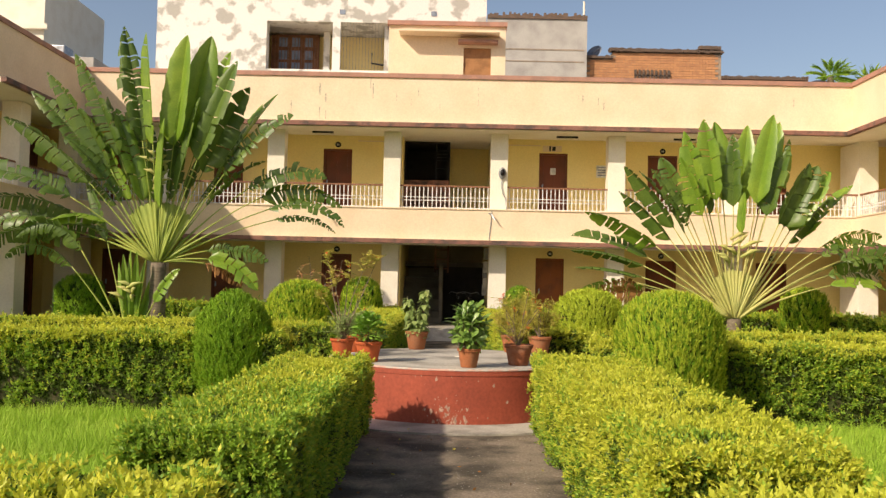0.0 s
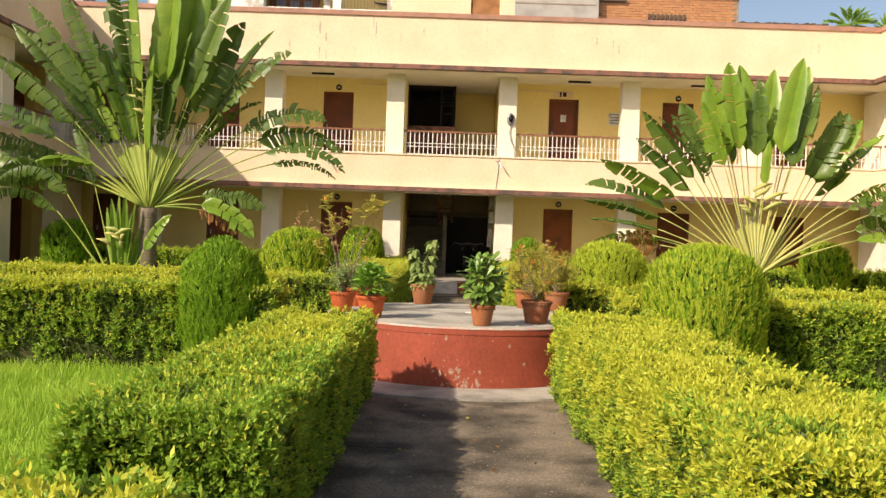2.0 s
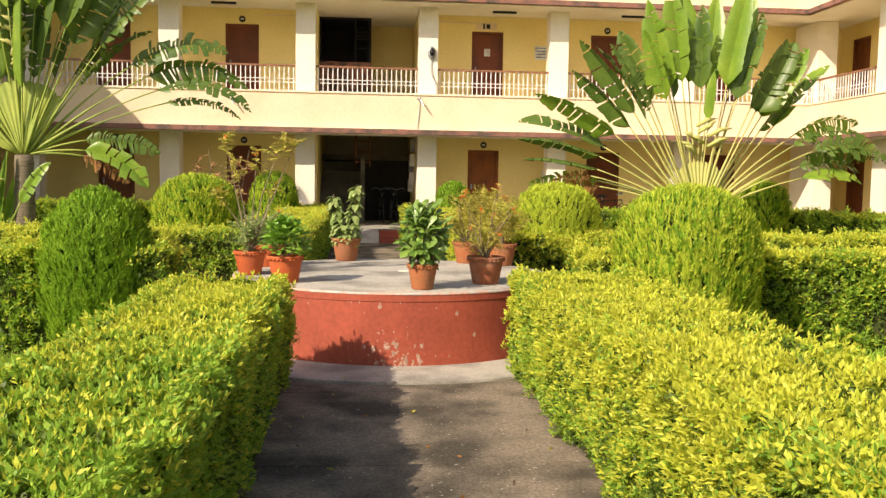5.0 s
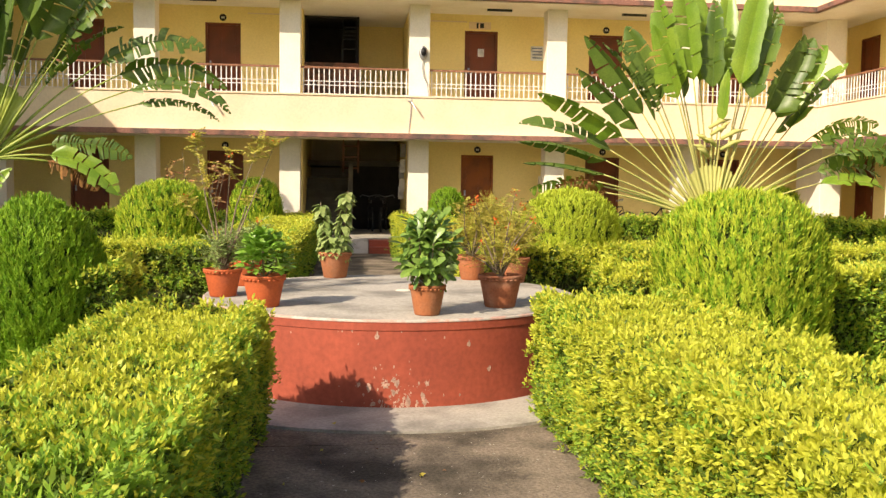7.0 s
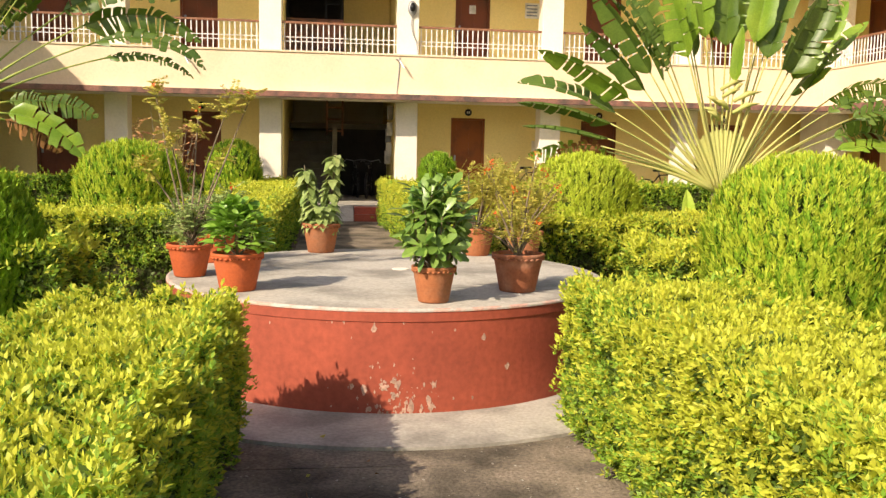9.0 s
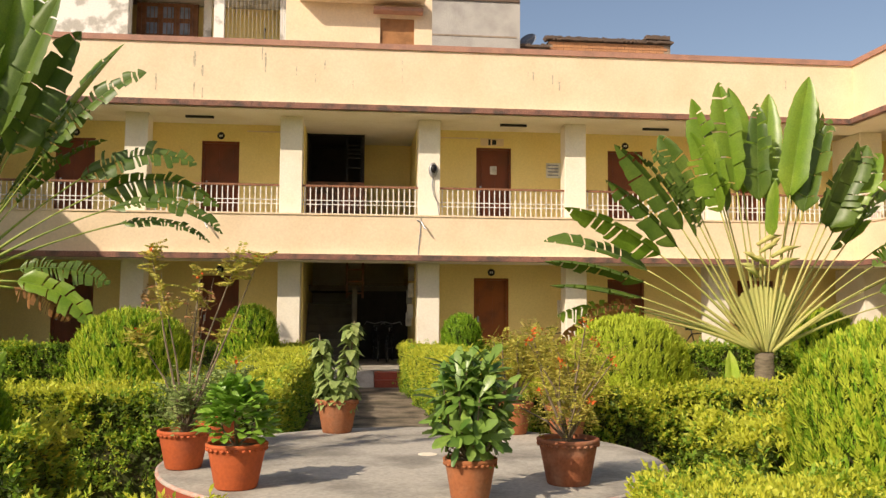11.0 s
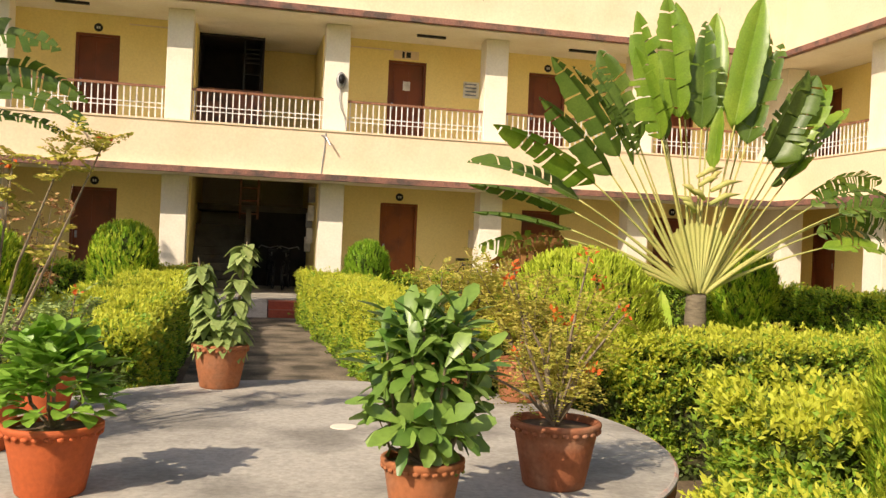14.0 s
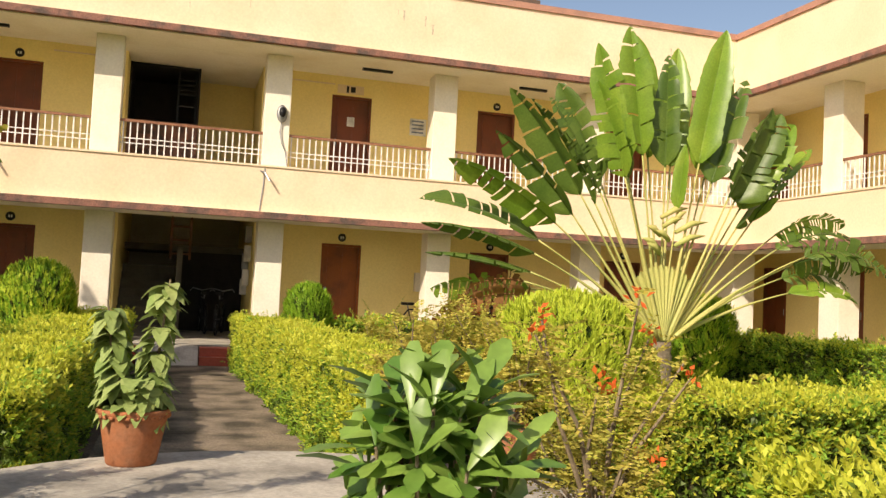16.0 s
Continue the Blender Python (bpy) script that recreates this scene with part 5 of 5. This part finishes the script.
for k in range(70):
    a = random.random() * math.tau
    P.append((0.10 * math.cos(a), 0.10 * math.sin(a), random.uniform(0.02, 0.16)))
    D.append((math.cos(a), math.sin(a), random.uniform(-0.4, 0.6)))
    U.append((0, 0, 1))
welded("foliage", big_leaves(np.array(P, float), np.array(D, float), np.array(U, float), 0.078, 0.066, (0.15, 0.9, 1.0, 0.7, 0.1), 0.75), DULL, e)
stems(e, [(-0.14, 0, 0.50), (0.12, 0, 0.60)], 0.009)

# bushy bright plant
pot(-0.83, 10.08, 0.152, 0.225, TERRAR, "red-washed terracotta pot with a bushy bright plant")
e = plant("bushy_plant", -0.83, 10.08, TOPZ + 0.20, "low bushy plant with rounded bright green leaves")
P, D, U = [], [], []
for k in range(330):
    a, el = random.random() * math.tau, random.uniform(0.0, 1.5)
    d = Vector((math.cos(a) * math.cos(el), math.sin(a) * math.cos(el), math.sin(el)))
    rr = random.uniform(0.5, 1.0)
    P.append((d.x * 0.19 * rr, d.y * 0.19 * rr, 0.06 + d.z * 0.27 * rr))
    D.append((d.x + random.uniform(-.6, .6), d.y + random.uniform(-.6, .6), d.z * 0.6 + random.uniform(-.2, .5)))
    U.append((d.x * 0.5, d.y * 0.5, 1))
welded("foliage", big_leaves(np.array(P, float), np.array(D, float), np.array(U, float), 0.07, 0.052, (0.15, 0.9, 1.0, 0.75, 0.1), 0.25), BROADL, e)
stems(e, [(0.1, 0.05, 0.2), (-0.1, 0.04, 0.2), (0.0, -0.1, 0.2), (0, 0, 0.26)], 0.008)


def feathery(e, branches, length, n, material, flowers, mat_f=FLOWER, spread=0.12, low=0.45):
    """An open shrub: bare forking twigs, feathery leaflets near the ends, some flower heads."""
    P, D, FP, FD = [], [], [], []
    for b in branches:
        b = Vector(b)
        m = b * 0.5 + Vector((random.uniform(-.04, .04), random.uniform(-.04, .04), 0.02))
        part("stem", tube(bmesh.new(), [(0, 0, 0), m, b], [0.008, 0.006, 0.003], 5), TWIG, e)
        for k in range(n):
            f = random.uniform(low, 1.05)
            q = b * f
            ax = Vector((random.gauss(0, 1), random.gauss(0, 1), random.gauss(0.2, 0.6))).normalized()
            for j in range(9):
                t = q + ax * spread * j / 9
                s = ax.cross(Vector((0.1, 0.2, 1))).normalized()
                for sg_ in (-1, 1):
                    P.append(list(t))
                    D.append(list(s * sg_ + ax * 0.4))
        if random.random() < flowers:
            for k in range(9):
                FP.append(list(b + Vector((random.gauss(0, .012), random.gauss(0, .012), random.gauss(0.01, .012)))))
                FD.append([random.gauss(0, 1), random.gauss(0, 1), random.gauss(0.4, 1)])
    tagged(quads("foliage", leaf_quads(np.array(P), np.array(D), length, length * 0.42), material, e), kind="stuff")
    if FP:
        tagged(quads("flowers", leaf_quads(np.array(FP), np.array(FD), 0.026, 0.014), mat_f, e, "orange-red flowers"), kind="stuff")


def twigs(n, h, w, low=0.5):
    return [(w * random.uniform(.3, 1) * math.cos(a), w * random.uniform(.3, 1) * math.sin(a), h * random.uniform(low, 1)) for a in [k * 2.4 for k in range(n)]]


pot(0.87, 10.06, 0.160, 0.235, TERRAD, "dark stained terracotta pot with a worn pale spot")
e = plant("orange_flower_shrub", 0.87, 10.06, TOPZ + 0.21, "sparse feathery shrub with orange-red flowers")
feathery(e, twigs(15, 0.58, 0.30, 0.25) + [(0.1, 0, 0.62)], 0.018, 20, FEATHER, 0.65)
pot(1.28, 11.75, 0.155, 0.23, TERRA, "terracotta pot at the back of the platform")
e = plant("yellow_shrub", 1.28, 11.75, TOPZ + 0.21, "feathery yellow-green shrub with orange flowers")
feathery(e, twigs(18, 0.52, 0.28, 0.35), 0.022, 24, FEATHER, 0.2)
pot(0.93, 11.98, 0.150, 0.23, TERRA, "terracotta pot at the back of the platform")
e = plant("yellow_shrub", 0.93, 11.98, TOPZ + 0.21, "feathery yellow-green shrub in a pot")
feathery(e, twigs(18, 0.55, 0.25, 0.4), 0.022, 24, FEATHER, 0.05)
pot(-1.20, 10.68, 0.145, 0.215, TERRAR, "red-washed terracotta pot with a thin tree-like plant")
e = plant("thin_flowering_shrub", -1.20, 10.68, TOPZ + 0.19, "tall thin open shrub with sparse leaves and red buds")
feathery(e, [(-0.22, 0.05, 1.02), (0.28, -0.05, 0.98), (0.05, 0.1, 0.9), (-0.12, -0.1, 0.8), (0.2, 0.15, 0.62), (-0.3, 0.1, 0.55), (0.40, 0.0, 1.0)], 0.030, 15, FEATHER, 0.3, spread=0.10, low=0.84)
e = plant("leafy_herb", -1.20, 10.68, TOPZ + 0.19, "low feathery herb in the same pot")
feathery(e, twigs(12, 0.30, 0.18, 0.3), 0.026, 12, DULL, 0)
pot(-1.13, 11.45, 0.150, 0.22, TERRAR, "red-washed terracotta pot at the platform edge")
e = plant("leafy_herb", -1.13, 11.45, TOPZ + 0.19, "low feathery herb in a pot")
feathery(e, twigs(14, 0.35, 0.2, 0.3), 0.028, 12, DULL, 0.1)

# yellow spiky grass plant and dry shrubs behind the far hedge
for x, y, h, m, lb in ((2.75, 20.9, 0.85, FEATHER, "yellow-leaved shrub by the far hedge"), (3.4, 21.0, 0.7, FEATHER, "yellow-leaved shrub by the far hedge"), (4.6, 14.5, 0.6, FEATHER, "yellow-leaved shrub on the lawn")):
    e = plant("garden_shrub", x, y, 0.0, lb, "shrub")
    feathery(e, twigs(16, h + 0.25, 0.35, 0.5), 0.05, 14, m, 0.1, spread=0.2)
e = plant("dry_red_shrub", -2.35, 16.2, 0.0, "tall reddish-brown dry shrub with sparse leaves", "shrub")
feathery(e, twigs(12, 2.0, 0.45, 0.55), 0.05, 7, mat("reddish_leaf", (0.34, 0.12, 0.06), 0.7, 0.1, 8, 60, 0, (0.38, 0.30, 0.10), island=0.7), 0, spread=0.2)
# litter
drain = tagged(part("cement_patch", lathe(bmesh.new(), [(0.06, 0), (0.06, 0.004), (0.04, 0.005)], 20, 0.22, 11.05), WHITE, None, "pale round cap in the platform top"), category="cap")
drain.location = (0, 0, TOPZ)
# pale grit and plaster flecks on the path
n = 900
gp = np.stack([rng.uniform(-0.78, 1.03, n), rng.uniform(4.0, 9.3, n), np.full(n, 0.0245)], 1)
gp = gp[np.hypot(gp[:, 0] - PC[0], gp[:, 1] - PC[1]) > 2.06]
n = len(gp)
ga, gr = rng.random(n) * math.tau, 0.003 + 0.009 * rng.random(n) ** 3
gv = np.stack([gp + np.stack([np.cos(ga + k * 1.57) * gr * (1, 0.6, 1.1, 0.7)[k], np.sin(ga + k * 1.57) * gr * (1, 0.6, 1.1, 0.7)[k], np.full(n, 0.002 * (k % 2))], 1) for k in range(4)], 1)
tagged(quads("grit", gv, CEMENT, None, "pale grit and flecks scattered on the path"), kind="stuff", category="grit")
random.seed(8)
for k in range(26):
    x, y = random.uniform(-0.7, 0.95), random.uniform(5.5, 9.2)
    v = leaf_quads(np.array([[0, 0, 0.006]]), np.array([[random.gauss(0, 1), random.gauss(0, 1), 0.15]]), 0.035, 0.02)
    o = tagged(quads("fallen_leaf", v, PALMB if k % 3 else FEATHER, None, "small dry fallen leaf on the path"), category="leaf", group="fallen leaves")
    o.location = (x, y, 0.024 if math.hypot(x - PC[0], y - PC[1]) > 2.05 else 0.045)
